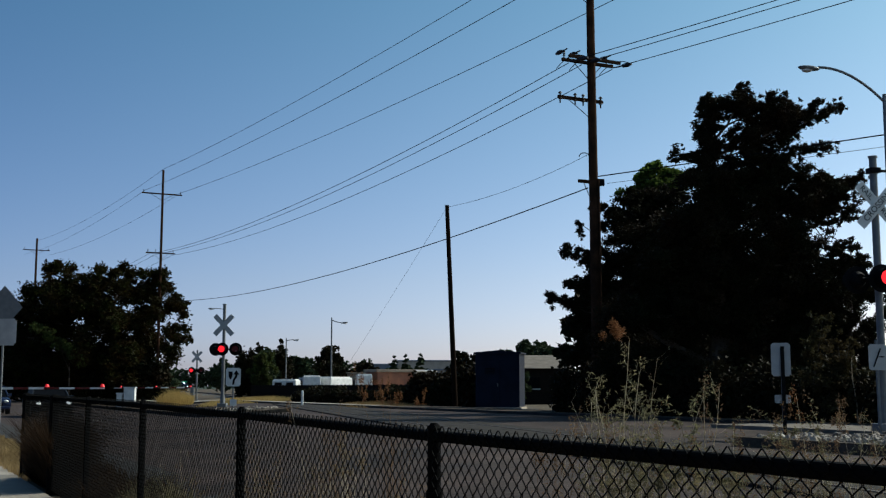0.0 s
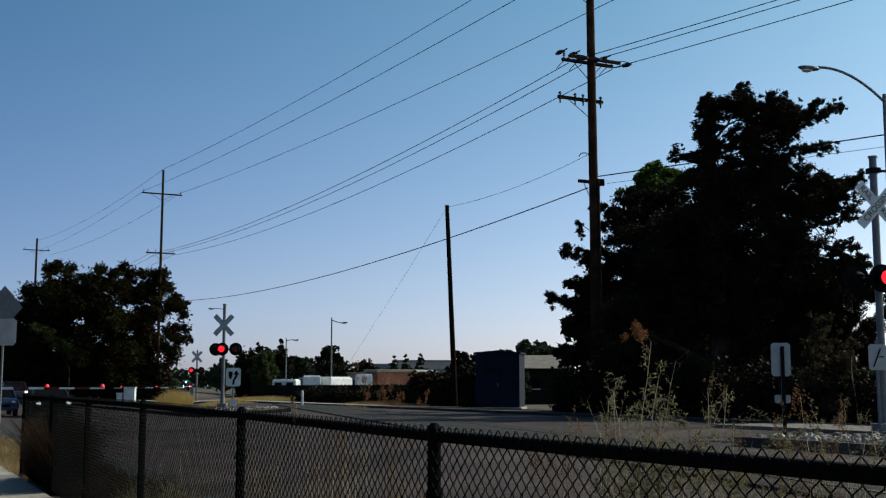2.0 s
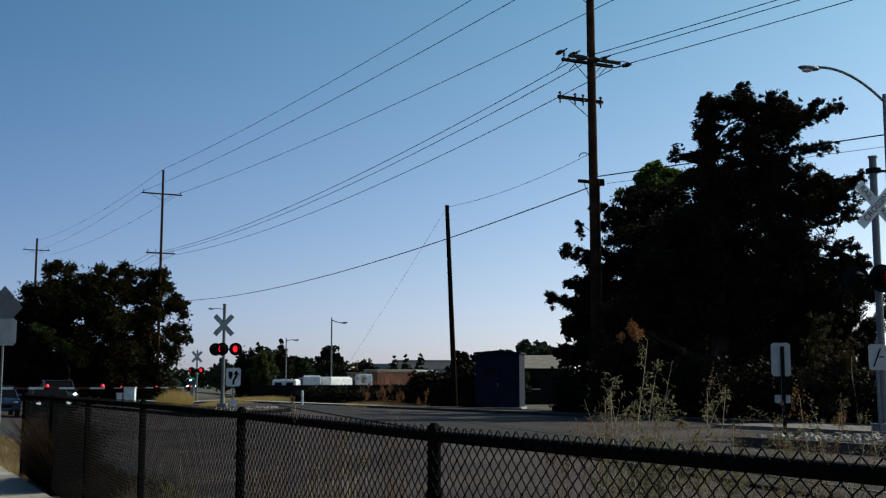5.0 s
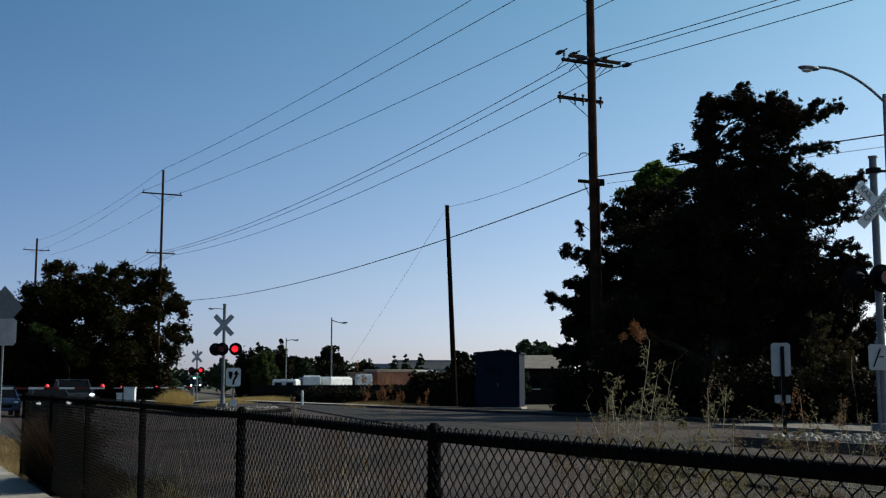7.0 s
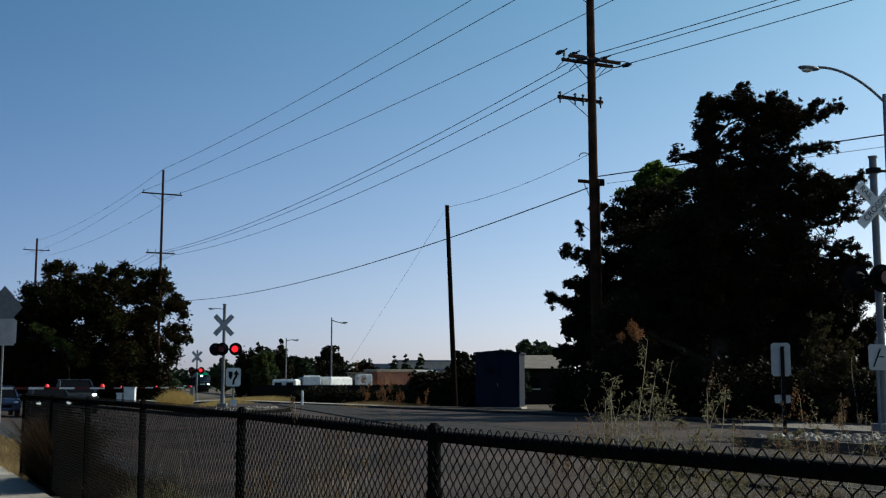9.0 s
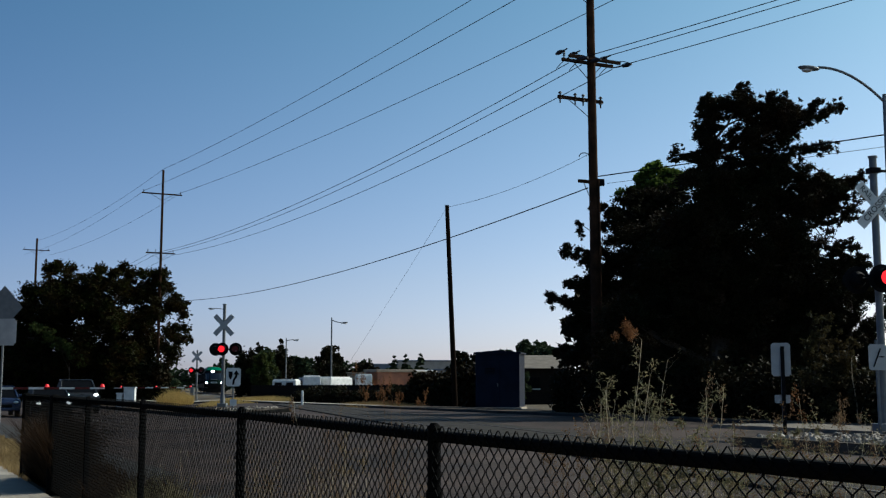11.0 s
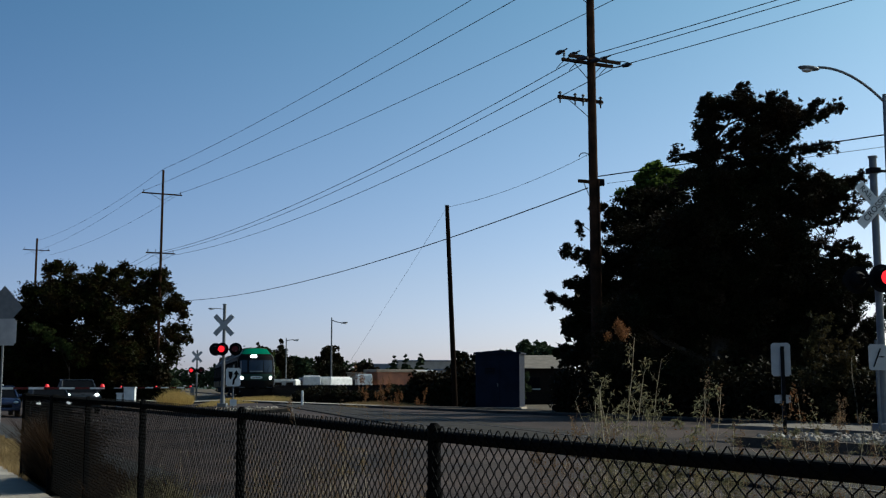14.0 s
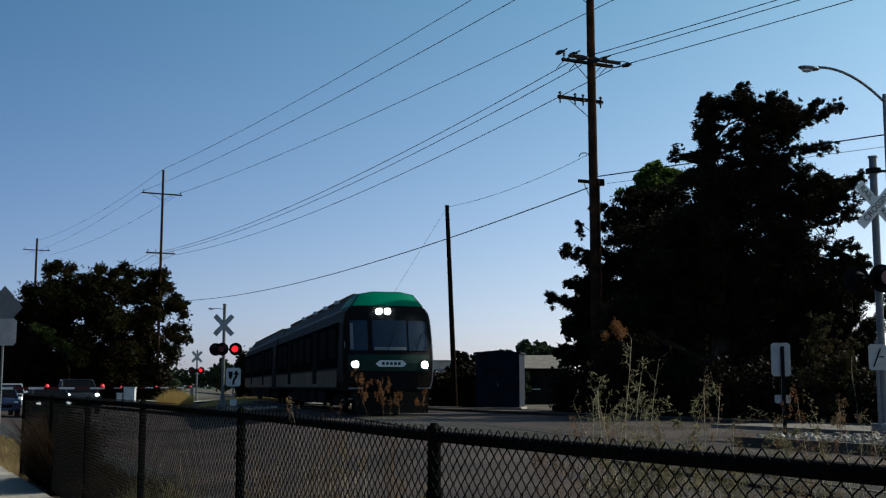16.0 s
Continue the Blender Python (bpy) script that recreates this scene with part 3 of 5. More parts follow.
def crossing_signal(base, turn, h, cross_z, lamp_z, lamps, label, words=False, board=1.22, r=0.075):
    t = thing("crossing_signal", base, turn, label, "crossing signal", "crossing signals")
    bm = B()
    rod(bm, (0, 0, 0), (0, 0, h), r, r, 16)
    rod(bm, (0, 0, h), (0, 0, h + 0.04), r * 1.25, r * 1.25, 16)
    part("mast", bm, M_GALV, t)
    bm = B()
    box(bm, 0, 0, 0.08, 0.42, 0.42, 0.16, 0.02)
    rod(bm, (0, 0, 0.16), (0, 0, 0.55), 0.13, 0.09, 12)
    part("base", bm, M_GALV, t)
    for k, a in enumerate((-47, 47)):
        bm = B()
        q = Matrix.Translation((0, -r - 0.03 - 0.024 * k, cross_z)) @ Matrix.Rotation(radians(-a), 4, "Y")
        box(bm, 0, 0, 0, board, 0.02, 0.228, 0.004, q)
        b = part("crossbuck_board", bm, M_WHITE if words else M_ALU_SHADE, t)
        if words:
            face = q @ Matrix.Translation((0, -0.014, 0)) @ Matrix.Rotation(radians(90), 4, "X")
            if k == 0:
                lettering("RAIL", 0.17, b, face @ Matrix.Translation((-0.36, 0, 0)), M_BLACK)
                lettering("ROAD", 0.17, b, face @ Matrix.Translation((0.36, 0, 0)), M_BLACK)
            else:
                lettering("CROSSING", 0.19, b, face, M_BLACK)
    bm = B()
    xs = [v[0] for v in lamps]
    rod(bm, (min(xs), 0, lamp_z), (max(xs), 0, lamp_z), 0.035, seg=10)
    box(bm, 0, 0, lamp_z, 0.3, 0.24, 0.26, 0.03)
    part("lamp_arm", bm, M_BLACK, t)
    for x, facing, phase in lamps:
        flash_lamp(t, x, lamp_z, facing, phase)
    return t


crossing_signal((-10.25, 53, 0.5), 0, 4.74, 3.78, 2.66, [(-0.42, False, 0), (-0.03, True, 0), (0.60, True, 1)],
                        "grey crossing signal with crossbuck and red flashing lamps")
crossing_signal((-21.65, 100, 0.1), 0, 4.5, 3.93, 2.74, [(-0.42, True, 0), (0.42, True, 1)], "distant crossing signal with crossbuck and red flashing lamps")
sig_c = crossing_signal((9.28, 24, 0.5), 8, 5.83, 4.78, 3.20, [(-0.36, False, 0), (-0.03, True, 0)],
                        "grey crossing signal with lettered crossbuck and red flashing lamp", words=True, r=0.08)

bm = B()
rod(bm, (0, 0, 5.55), (0.75, 0, 5.55), 0.03, seg=8)
box(bm, 0, 0, 5.55, 0.24, 0.24, 0.12, 0.02)
part("bracket", bm, M_BLACK, sig_c)

# ---- signs ----
def plate_sign(name, base, turn, post_h, plates, label, post_x=0.0, category="road sign"):
    """plates: rows of kind, x, z, width, height, material."""
    t = thing(name, base, turn, label, category, "road signs")
    bm = B()
    box(bm, post_x, 0, post_h / 2 - 0.1, 0.055, 0.055, post_h + 0.2, 0.006)
    part("post", bm, M_GALV, t)
    for shape, x, z, w, h, m in plates:
        bm = B()
        if shape == "diamond":
            pts = [(x - w / 2, -0.035, z), (x, -0.035, z - h / 2), (x + w / 2, -0.035, z), (x, -0.035, z + h / 2)]
            prism(bm, pts, (0, -0.004, 0))
        else:
            box(bm, x, -0.04, z, w, 0.006, h)
            bmesh.ops.bevel(bm, geom=[e for e in bm.edges if abs((e.verts[0].co - e.verts[1].co).y) > 0.003], offset=min(w, h) * 0.08, segments=3, affect="EDGES")
        part("sign_plate", bm, m, t)
    return t


keep = plate_sign("arrow_traffic_sign", (-9.4, 51, 0.5), 4, 1.9, [("rect", 0, 1.35, 0.66, 0.82, M_WHITE), ("rect", 0.02, 0.22, 0.3, 0.28, M_CAB)], "white traffic sign with a black curved arrow on the median")
bm = B()
prism(bm, [(-0.22, -0.046, 1.60), (-0.03, -0.046, 1.60), (-0.04, -0.046, 1.36), (-0.12, -0.046, 1.24), (-0.20, -0.046, 1.36)], (0, -0.003, 0))
part("symbol", bm, M_BLACK, keep)
bm = B()
prism(bm, [(-0.04, -0.046, 1.02), (0.05, -0.046, 1.02), (0.07, -0.046, 1.2), (0.18, -0.046, 1.36), (0.18, -0.046, 1.46), (0.27, -0.046, 1.46), (0.135, -0.046, 1.66), (0.0, -0.046, 1.46), (0.09, -0.046, 1.46), (0.08, -0.046, 1.38), (-0.02, -0.046, 1.24)], (0, -0.003, 0))
part("arrow", bm, M_BLACK, keep)
back = plate_sign("sign_back", (7.46, 25, 0.5), -3, 1.8, [("rect", -0.03, 1.52, 0.42, 0.73, M_ALU_SHADE), ("rect", -0.02, 0.66, 0.34, 0.18, M_ALU_SHADE)], "bare aluminium back of a road sign on its post")
bm = B()
box(bm, 0.0, -0.07, 0.82, 0.075, 0.05, 1.98, 0.008)
part("post_channel", bm, M_BLACK, back)
plate_sign("warning_sign", (-13.98, 36, 0), -6, 4.5, [("diamond", 0, 3.93, 1.24, 1.40, M_GALV), ("rect", 0.0, 3.15, 0.9, 0.85, M_ALU_SHADE)], "grey aluminium back of a diamond warning sign on a tall post")
# white plate takes the aluminium grey, so its shade sits in the colour
small = plate_sign("arrow_sign", (9.10, 23.8, 0.5), 5, 1.9, [("rect", 0, 1.54, 0.40, 0.54, M_ALU_SHADE)], "small white sign, greyed for shade, with a thin black arrow below the signal")
bm = B()
rod(bm, (-0.10, -0.05, 1.34), (0.06, -0.05, 1.72), 0.015, seg=6)
rod(bm, (0.02, -0.05, 1.55), (0.14, -0.05, 1.55), 0.012, seg=6)
part("symbol", bm, M_BLACK, small)


# ---- gate arms and cabinets ----
def gate_arm(a, b, label, lights, mast_h=1.3):
    a, b = Vector(a), Vector(b)
    d = (b - a).normalized()
    t = thing("gate_arm", a, 0, label, "crossing gate", "crossing gates")
    L = (b - a).length
    n = 10
    for k in range(n):
        bm = B()
        q = Matrix.Translation(d * (L * (k + 0.5) / n)) @ d.to_track_quat("X", "Z").to_matrix().to_4x4()
        box(bm, 0, 0, 0, L / n - 0.004, 0.03, 0.11 - 0.004 * k, 0.004, q)
        part("arm_section", bm, M_WHITE if k % 2 else M_RED_OFF, t)
    for k in lights:
        bm = B()
        rod(bm, d * (L * k) + Vector((0, -0.03, 0.05)), d * (L * k) + Vector((0, -0.03, 0.17)), 0.10, 0.05, 10)
        part("arm_lamp", bm, M_RED_ARM, t)
    bm = B()
    box(bm, 0, 0.1, -0.55, 0.3, 0.3, 1.2, 0.03)
    part("gate_machine", bm, M_GALV, t)
    return t


gate_arm((-20.0, 46.2, 1.36), (-14.1, 47.5, 1.36), "lowered red and white crossing gate arm with red lamps", (0.62, 0.985))
gate_arm((-21.9, 99.4, 1.35), (-28.6, 99.0, 1.30), "lowered red and white crossing gate arm with red lamps", (0.02, 0.46, 0.91))
for x, y, sx, sy, h in ((-19.4, 70.6, 0.66, 0.6, 1.36), (-19.98, 70.4, 0.3, 0.4, 1.0)):
    t = thing("relay_cabinet", (x, y, 0.0), 5, "small white metal relay cabinet beside the crossing", "cabinet", "relay cabinets")
    bm = B()
    box(bm, 0, 0, h / 2, sx, sy, h, 0.02)
    part("body", bm, M_CAB, t)
    bm = B()
    box(bm, 0, 0, h + 0.02, sx + 0.08, sy + 0.08, 0.05, 0.01)
    part("lid", bm, M_CAB, t)
    bm = B()
    box(bm, 0, -sy / 2 - 0.008, h / 2, sx * 0.8, 0.016, h * 0.82, 0.005)
    part("door", bm, M_CAB, t)


def bungalow():
    t = thing("signal_bungalow", (2.75, 54.5, 0.36), -12, "dark blue-grey steel signal equipment bungalow", "equipment shed")
    bm = B()
    box(bm, 0, 0, 1.3, 2.1, 1.8, 2.6, 0.02)
    part("body", bm, M_BLUEGREY, t)
    bm = B()
    prism(bm, [(-1.12, -0.97, 2.6), (1.12, -0.97, 2.6), (1.12, -0.97, 2.68), (0.1, -0.97, 2.78), (-1.12, -0.97, 2.68)], (0, 1.94, 0))
    part("roof", bm, M_BLUEGREY, t)
    bm = B()
    box(bm, -0.35, -0.915, 1.2, 0.9, 0.03, 2.1, 0.01)
    door = part("door", bm, M_BLUEGREY, t)
    bm = B()
    box(bm, 0.02, -0.95, 1.15, 0.04, 0.05, 0.16, 0.01)
    part("handle", bm, M_GALV, door)
    bm = B()
    for k in range(4):
        box(bm, -0.35, -0.94, 1.7 + k * 0.07, 0.5, 0.02, 0.03)
    part("vent", bm, M_BLACK, door)
    bm = B()
    box(bm, 0, 0, 0.05, 2.3, 2.0, 0.12, 0.02)
    part("plinth", bm, M_CONCRETE, t)


bungalow()


# ---- trees ----
def limb_blobs(rng, limbs, y, depth=1.0, dense=1.0, cap=0.85, fine=1.0):
    """Clumps strung along limbs that reach from the inside of the crown outwards."""
    out = []
    for x0, z0, x1, z1, r in limbs:
        n = max(4, int(dense * 5 * math.hypot(x1 - x0, z1 - z0) / r) + 6)
        for k in range(n):
            t = k / (n - 1)
            rr = fine * min(cap, r * rng.uniform(0.4, 0.8)) * (1.05 - 0.3 * t)
            out.append((x0 + (x1 - x0) * t + rng.normal() * r * 0.42, y + rng.normal() * r * 0.75 * depth, z0 + (z1 - z0) * t + rng.normal() * r * 0.42, rr, rr * 1.1, rr * 0.8))
    return out


def tree(seed, base, height, r, limbs, leaves, size, material, label, flat=0.3, name="tree", stretch=1.6, category="tree", depth=1.0, sprays=0, cap=0.85, dense=1.0, fine=1.0):
    rng = np.random.default_rng(seed)
    t = thing(name, base, 0, label, category)
    bx, by, bz = base
    bm = B()
    n, prev = 7, Vector((0, 0, -0.3))
    wob = random.Random(seed)
    spine = [prev]
    for k in range(1, n + 1):
        p = Vector((wob.uniform(-1, 1) * r * 0.5, wob.uniform(-1, 1) * r * 0.5, height * k / n))
        rod(bm, prev, p, r * (1 - 0.85 * (k - 1) / n), r * (1 - 0.85 * k / n), 10, caps=False)
        prev = p
        spine.append(p)
    part("trunk", bm, M_BARK, t)
    local = [(a - bx, z - bz, c - bx, d - bz, q) for a, z, c, d, q in limbs]
    for a, z, c, d, q in local:
        bm = B()
        root = Vector((0, 0, min(height * 0.95, max(0.4, min(z, d) - abs(c) * 0.35))))
        mid = Vector((a * 0.6, wob.uniform(-0.3, 0.3), (root.z + z) / 2))
        tip = Vector((c, wob.uniform(-0.3, 0.3), d))
        w = max(0.03, min(r * 0.4, q * 0.12))
        rod(bm, root, mid, w, w * 0.7, 7, caps=False)
        rod(bm, mid, Vector((a, 0, z)), w * 0.7, w * 0.5, 7, caps=False)
        rod(bm, Vector((a, 0, z)), tip, w * 0.5, w * 0.15, 6, caps=False)
        part("limb", bm, M_BARK, t)
    blobs = limb_blobs(rng, local, 0.0, depth, dense, cap, fine)
    crown("crown", rng, blobs, leaves, size, material, t, flat, stretch, sprays=sprays)
    return t


UPPER = [(9.65, 9.02, 9.59, 10.47, 0.44), (9.68, 10.58, 9.65, 11.9, 0.38), (10.62, 11.84, 11.08, 12.05, 0.4), (10.1, 11.52, 11.54, 11.52, 0.44), (11.54, 11.63, 12.77, 11.63, 0.36),
         (10.5, 10.42, 12.63, 10.58, 0.48), (12.65, 11.0, 13.58, 11.31, 0.42), (13.68, 11.21, 14.63, 11.67, 0.24), (13.39, 11.52, 13.81, 11.73, 0.2), (12.71, 9.89, 14.15, 10.01, 0.25),
         (10.4, 9.5, 12.59, 9.54, 0.46), (9.33, 9.74, 8.34, 9.6, 0.26), (8.45, 9.81, 8.39, 10.01, 0.16), (9.1, 9.02, 9.31, 9.22, 0.24)]
LOWER = [(9.29, 8.4, 12.97, 8.6, 0.6), (8.44, 7.2, 13.0, 7.4, 0.92), (6.99, 5.73, 13.6, 5.73, 1.0), (6.55, 3.91, 14.8, 3.91, 1.21), (6.32, 2.11, 15.12, 2.11, 1.21),
         (6.69, 0.73, 15.05, 0.73, 0.8), (13.0, 8.2, 14.59, 8.5, 0.5), (14.6, 8.71, 15.27, 9.06, 0.22), (13.4, 7.6, 14.86, 7.74, 0.3)]
CORE = [(13.07, 8.71, 14.80, 8.50, 0.44), (13.36, 8.15, 14.98, 8.07, 0.32), (9.69, 9.43, 9.67, 11.73, 0.44), (12.95, 8.29, 13.95, 7.74, 0.48), (10.61, 11.42, 12.97, 11.31, 0.48), (11.20, 10.79, 13.16, 11.00, 0.44), (10.56, 10.01, 12.61, 10.10, 0.44), (8.99, 8.77, 13.18, 8.91, 0.60), (9.28, 7.94, 13.45, 7.98, 0.68), (7.42, 6.55, 13.60, 6.55, 0.92), (7.99, 5.12, 13.83, 4.82, 1.00), (11.56, 9.22, 12.88, 9.02, 0.52)]
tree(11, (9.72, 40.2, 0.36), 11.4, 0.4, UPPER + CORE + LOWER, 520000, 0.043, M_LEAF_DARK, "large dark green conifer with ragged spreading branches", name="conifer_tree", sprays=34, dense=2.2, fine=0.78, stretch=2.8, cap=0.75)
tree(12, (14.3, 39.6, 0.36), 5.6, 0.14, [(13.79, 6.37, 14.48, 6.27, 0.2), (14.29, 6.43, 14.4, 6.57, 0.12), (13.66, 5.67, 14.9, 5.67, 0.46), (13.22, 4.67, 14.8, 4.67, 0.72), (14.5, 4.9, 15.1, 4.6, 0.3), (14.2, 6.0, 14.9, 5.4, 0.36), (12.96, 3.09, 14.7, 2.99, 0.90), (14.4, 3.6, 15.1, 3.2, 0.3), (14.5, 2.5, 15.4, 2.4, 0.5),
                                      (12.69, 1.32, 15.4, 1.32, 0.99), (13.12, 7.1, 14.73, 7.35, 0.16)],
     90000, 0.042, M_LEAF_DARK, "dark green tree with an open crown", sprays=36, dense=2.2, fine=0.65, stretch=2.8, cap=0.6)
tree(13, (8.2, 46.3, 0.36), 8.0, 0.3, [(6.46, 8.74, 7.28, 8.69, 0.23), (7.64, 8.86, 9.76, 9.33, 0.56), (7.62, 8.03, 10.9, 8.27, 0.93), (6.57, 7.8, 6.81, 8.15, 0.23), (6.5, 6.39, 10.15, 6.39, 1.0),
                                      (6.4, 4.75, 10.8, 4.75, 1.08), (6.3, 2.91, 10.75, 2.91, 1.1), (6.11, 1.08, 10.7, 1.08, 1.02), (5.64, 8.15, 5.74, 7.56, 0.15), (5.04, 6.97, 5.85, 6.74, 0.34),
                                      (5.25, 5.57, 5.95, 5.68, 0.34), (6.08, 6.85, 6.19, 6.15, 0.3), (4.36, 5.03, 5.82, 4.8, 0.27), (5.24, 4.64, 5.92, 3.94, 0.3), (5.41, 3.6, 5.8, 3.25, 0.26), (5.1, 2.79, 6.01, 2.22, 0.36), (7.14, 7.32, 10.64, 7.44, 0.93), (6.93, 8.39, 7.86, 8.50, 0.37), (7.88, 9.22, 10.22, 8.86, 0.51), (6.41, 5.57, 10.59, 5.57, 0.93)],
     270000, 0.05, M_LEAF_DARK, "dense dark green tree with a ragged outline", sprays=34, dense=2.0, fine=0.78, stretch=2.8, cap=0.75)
tree(14, (10.3, 53, 0.36), 10.0, 0.25, [(9.29, 10.67, 9.58, 11.57, 0.32), (9.85, 11.57, 10.26, 11.92, 0.32), (10.39, 11.43, 11.67, 11.02, 0.48), (8.70, 10.34, 10.10, 10.48, 0.37), (9.57, 10.89, 11.18, 10.75, 0.53)],
     14000, 0.10, M_LEAF_GREEN, "bright green leafy treetop behind the conifer", sprays=16, stretch=2.2, dense=1.5)
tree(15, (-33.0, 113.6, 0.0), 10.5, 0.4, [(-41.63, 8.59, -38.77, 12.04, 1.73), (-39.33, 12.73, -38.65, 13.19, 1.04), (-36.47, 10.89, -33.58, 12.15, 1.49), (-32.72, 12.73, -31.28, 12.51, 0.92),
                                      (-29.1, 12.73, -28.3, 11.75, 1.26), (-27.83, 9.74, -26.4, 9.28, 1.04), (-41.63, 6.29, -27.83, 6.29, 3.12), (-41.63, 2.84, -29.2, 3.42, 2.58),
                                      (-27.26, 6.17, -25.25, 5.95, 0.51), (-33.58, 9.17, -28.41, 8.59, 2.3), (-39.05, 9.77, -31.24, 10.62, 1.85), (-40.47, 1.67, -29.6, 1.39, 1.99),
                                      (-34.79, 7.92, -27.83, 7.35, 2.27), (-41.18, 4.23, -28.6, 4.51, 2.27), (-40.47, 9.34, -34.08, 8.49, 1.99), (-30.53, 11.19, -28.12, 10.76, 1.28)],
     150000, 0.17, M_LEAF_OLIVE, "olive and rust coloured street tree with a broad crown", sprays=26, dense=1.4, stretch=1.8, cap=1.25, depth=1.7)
tree(16, (-35.0, 106.5, 0.0), 4.5, 0.06, [(-38.6, 7.0, -34.6, 4.6, 0.5), (-36.0, 5.6, -33.6, 3.4, 0.55)], 6000, 0.15, M_LEAF_MID, "young dull green tree among the street trees", sprays=14)
tree(19, (11.0, 31.5, 0.36), 2.2, 0.05, [(10.25, 1.5, 10.6, 3.3, 0.4), (10.9, 1.3, 11.25, 2.7, 0.4), (10.5, 1.0, 11.2, 1.9, 0.5)], 9000, 0.04, M_LEAF_SHRUB,
     "thin green shrub catching the light beside the signal", name="shrub", category="shrub", sprays=20, dense=1.6, fine=0.7, stretch=2.2)


def far_tree(seed, x, y, h, w, leaves, size=0.35, material=None, spiky=False):
    rng = np.random.default_rng(seed)
    limbs = []
    for k in range(7):
        z = h * (0.25 + 0.68 * k / 6)
        half = w * 0.5 * ((1.02 - k / 6) if spiky else math.sin(math.pi * (0.18 + 0.72 * k / 6)))
        a = rng.uniform(-0.4, 0.2) * half
        limbs.append((x + a - half * 0.7, z, x + a + half * 0.8, z + rng.uniform(-0.04, 0.06) * h, 0.14 + h * 0.085 * (1.06 - k / 6) if spiky else max(0.25, h * 0.10)))
    tree(seed, (x, y, gz(x, y) - 0.02), h * 0.85, h * 0.025, limbs, leaves, size, material or M_LEAF_FAR, "distant dark green tree", name="far_tree", depth=1.2)


far_tree(31, -18.6, 117, 4.9, 2.6, 6000, 0.16, M_LEAF_MID)
far_tree(47, -20.0, 128, 5.6, 3.0, 6000, 0.22, M_LEAF_MID)
far_tree(42, -17.4, 122, 6.6, 2.0, 5000, 0.2, M_LEAF_DARK, spiky=True)
far_tree(43, -19.9, 122, 6.5, 2.6, 6000, 0.2, M_LEAF_DARK, spiky=True)
far_tree(44, -45.5, 118, 7.0, 6.0, 9000, 0.3, M_LEAF_DARK)
far_tree(46, -43.0, 117, 7.8, 5.5, 9000, 0.3, M_LEAF_DARK)
far_tree(45, -48.5, 114, 6.5, 6.0, 7000, 0.3, M_LEAF_DARK)
far_tree(33, -24.6, 150, 5.0, 4.0, 2500)
far_tree(34, -16, 165, 5.4, 7, 3000)
far_tree(35, -14.0, 140, 6.3, 4.6, 6000, 0.26, M_LEAF_DARK)
far_tree(36, -12.0, 175, 5.2, 6.0, 2500)
far_tree(37, 1.4, 72, 3.6, 2.6, 5000, 0.16, M_LEAF_DARK)
far_tree(38, 3.6, 68, 3.4, 3.0, 3000, 0.25)
for k, (x, y, h, w) in enumerate(((-18.6, 120, 5.0, 2.4), (-18.6, 132, 5.6, 3.6), (-16.0, 126, 4.6, 4.4), (-13.0, 130, 4.2, 4.6), (-17.5, 150, 5.0, 6), (-11.0, 160, 4.6, 6), (-9.0, 185, 4.4, 5), (-30, 180, 5.5, 5))):
    far_tree(200 + k, x, y, h, w, 4000, 0.3, M_LEAF_DARK if k % 2 else M_LEAF_FAR)
for k, (x, y, h) in enumerate(((-59.5, 300, 7), (-56.5, 290, 8), (-53.5, 280, 6.5), (-83, 330, 8), (-74, 300, 7))):
    far_tree(260 + k, x, y, h, h * 0.9, 1800, 0.5, M_LEAF_FAR)
far_tree(39, 9.2, 125, 6.6, 2.6, 2200)
far_tree(40, 11.0, 128, 6.4, 2.4, 2200)
far_tree(41, 7.9, 86, 4.4, 2.6, 4500, 0.2)
for k, (x, y, h) in enumerate(((-10.3, 240, 8.3), (-7.9, 240, 8.3), (-4.5, 230, 8.4), (-48, 260, 6), (-64, 250, 6), (-60, 330, 7.5))):
    far_tree(50 + k, x, y, h, h * (0.5 if k < 3 else 0.9), 2600, 0.42, spiky=k < 3)
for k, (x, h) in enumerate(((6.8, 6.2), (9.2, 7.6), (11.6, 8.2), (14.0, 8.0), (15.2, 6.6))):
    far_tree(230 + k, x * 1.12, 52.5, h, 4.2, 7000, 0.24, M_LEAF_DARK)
# trees that close the far side of the street
for k in range(9):
    far_tree(70 + k, 21.6 + k * 3.2, 44 - k * 2.2, 7.5 + (k * 37 % 5) * 0.7, 6.5, 5000, 0.3)
# unseen row added on the near side to darken window reflections and skylight
for k in range(12):
    far_tree(120 + k, *uw(-30 + k * 11, -13 - (k * 29 % 7)).xy, 9 + (k * 37 % 5), 9, 2500, 0.55)
for k in range(5):
    far_tree(90 + k, -50 - k * 6, 84 + k * 7, 9.5, 8, 4500, 0.35)


# ---- hedge, fence and buildings on the far side ----
def hedge(name, seed, a, b, h, depth, leaves, size, material, label):
    rng = np.random.default_rng(seed)
    a, b = Vector(a), Vector(b)
    n = int((b - a).length / 0.9)
    blobs = []
    for k in range(n + 1):
        p = a.lerp(b, k / n)
        hh = h * rng.uniform(0.8, 1.12)
        blobs.append((p.x, p.y, hh * 0.5, 0.75, depth, hh * 0.52))
    ob = crown(name, rng, blobs, leaves, size, material, None, 0.2)
    return tagged(ob, label, "hedge", kind="stuff")


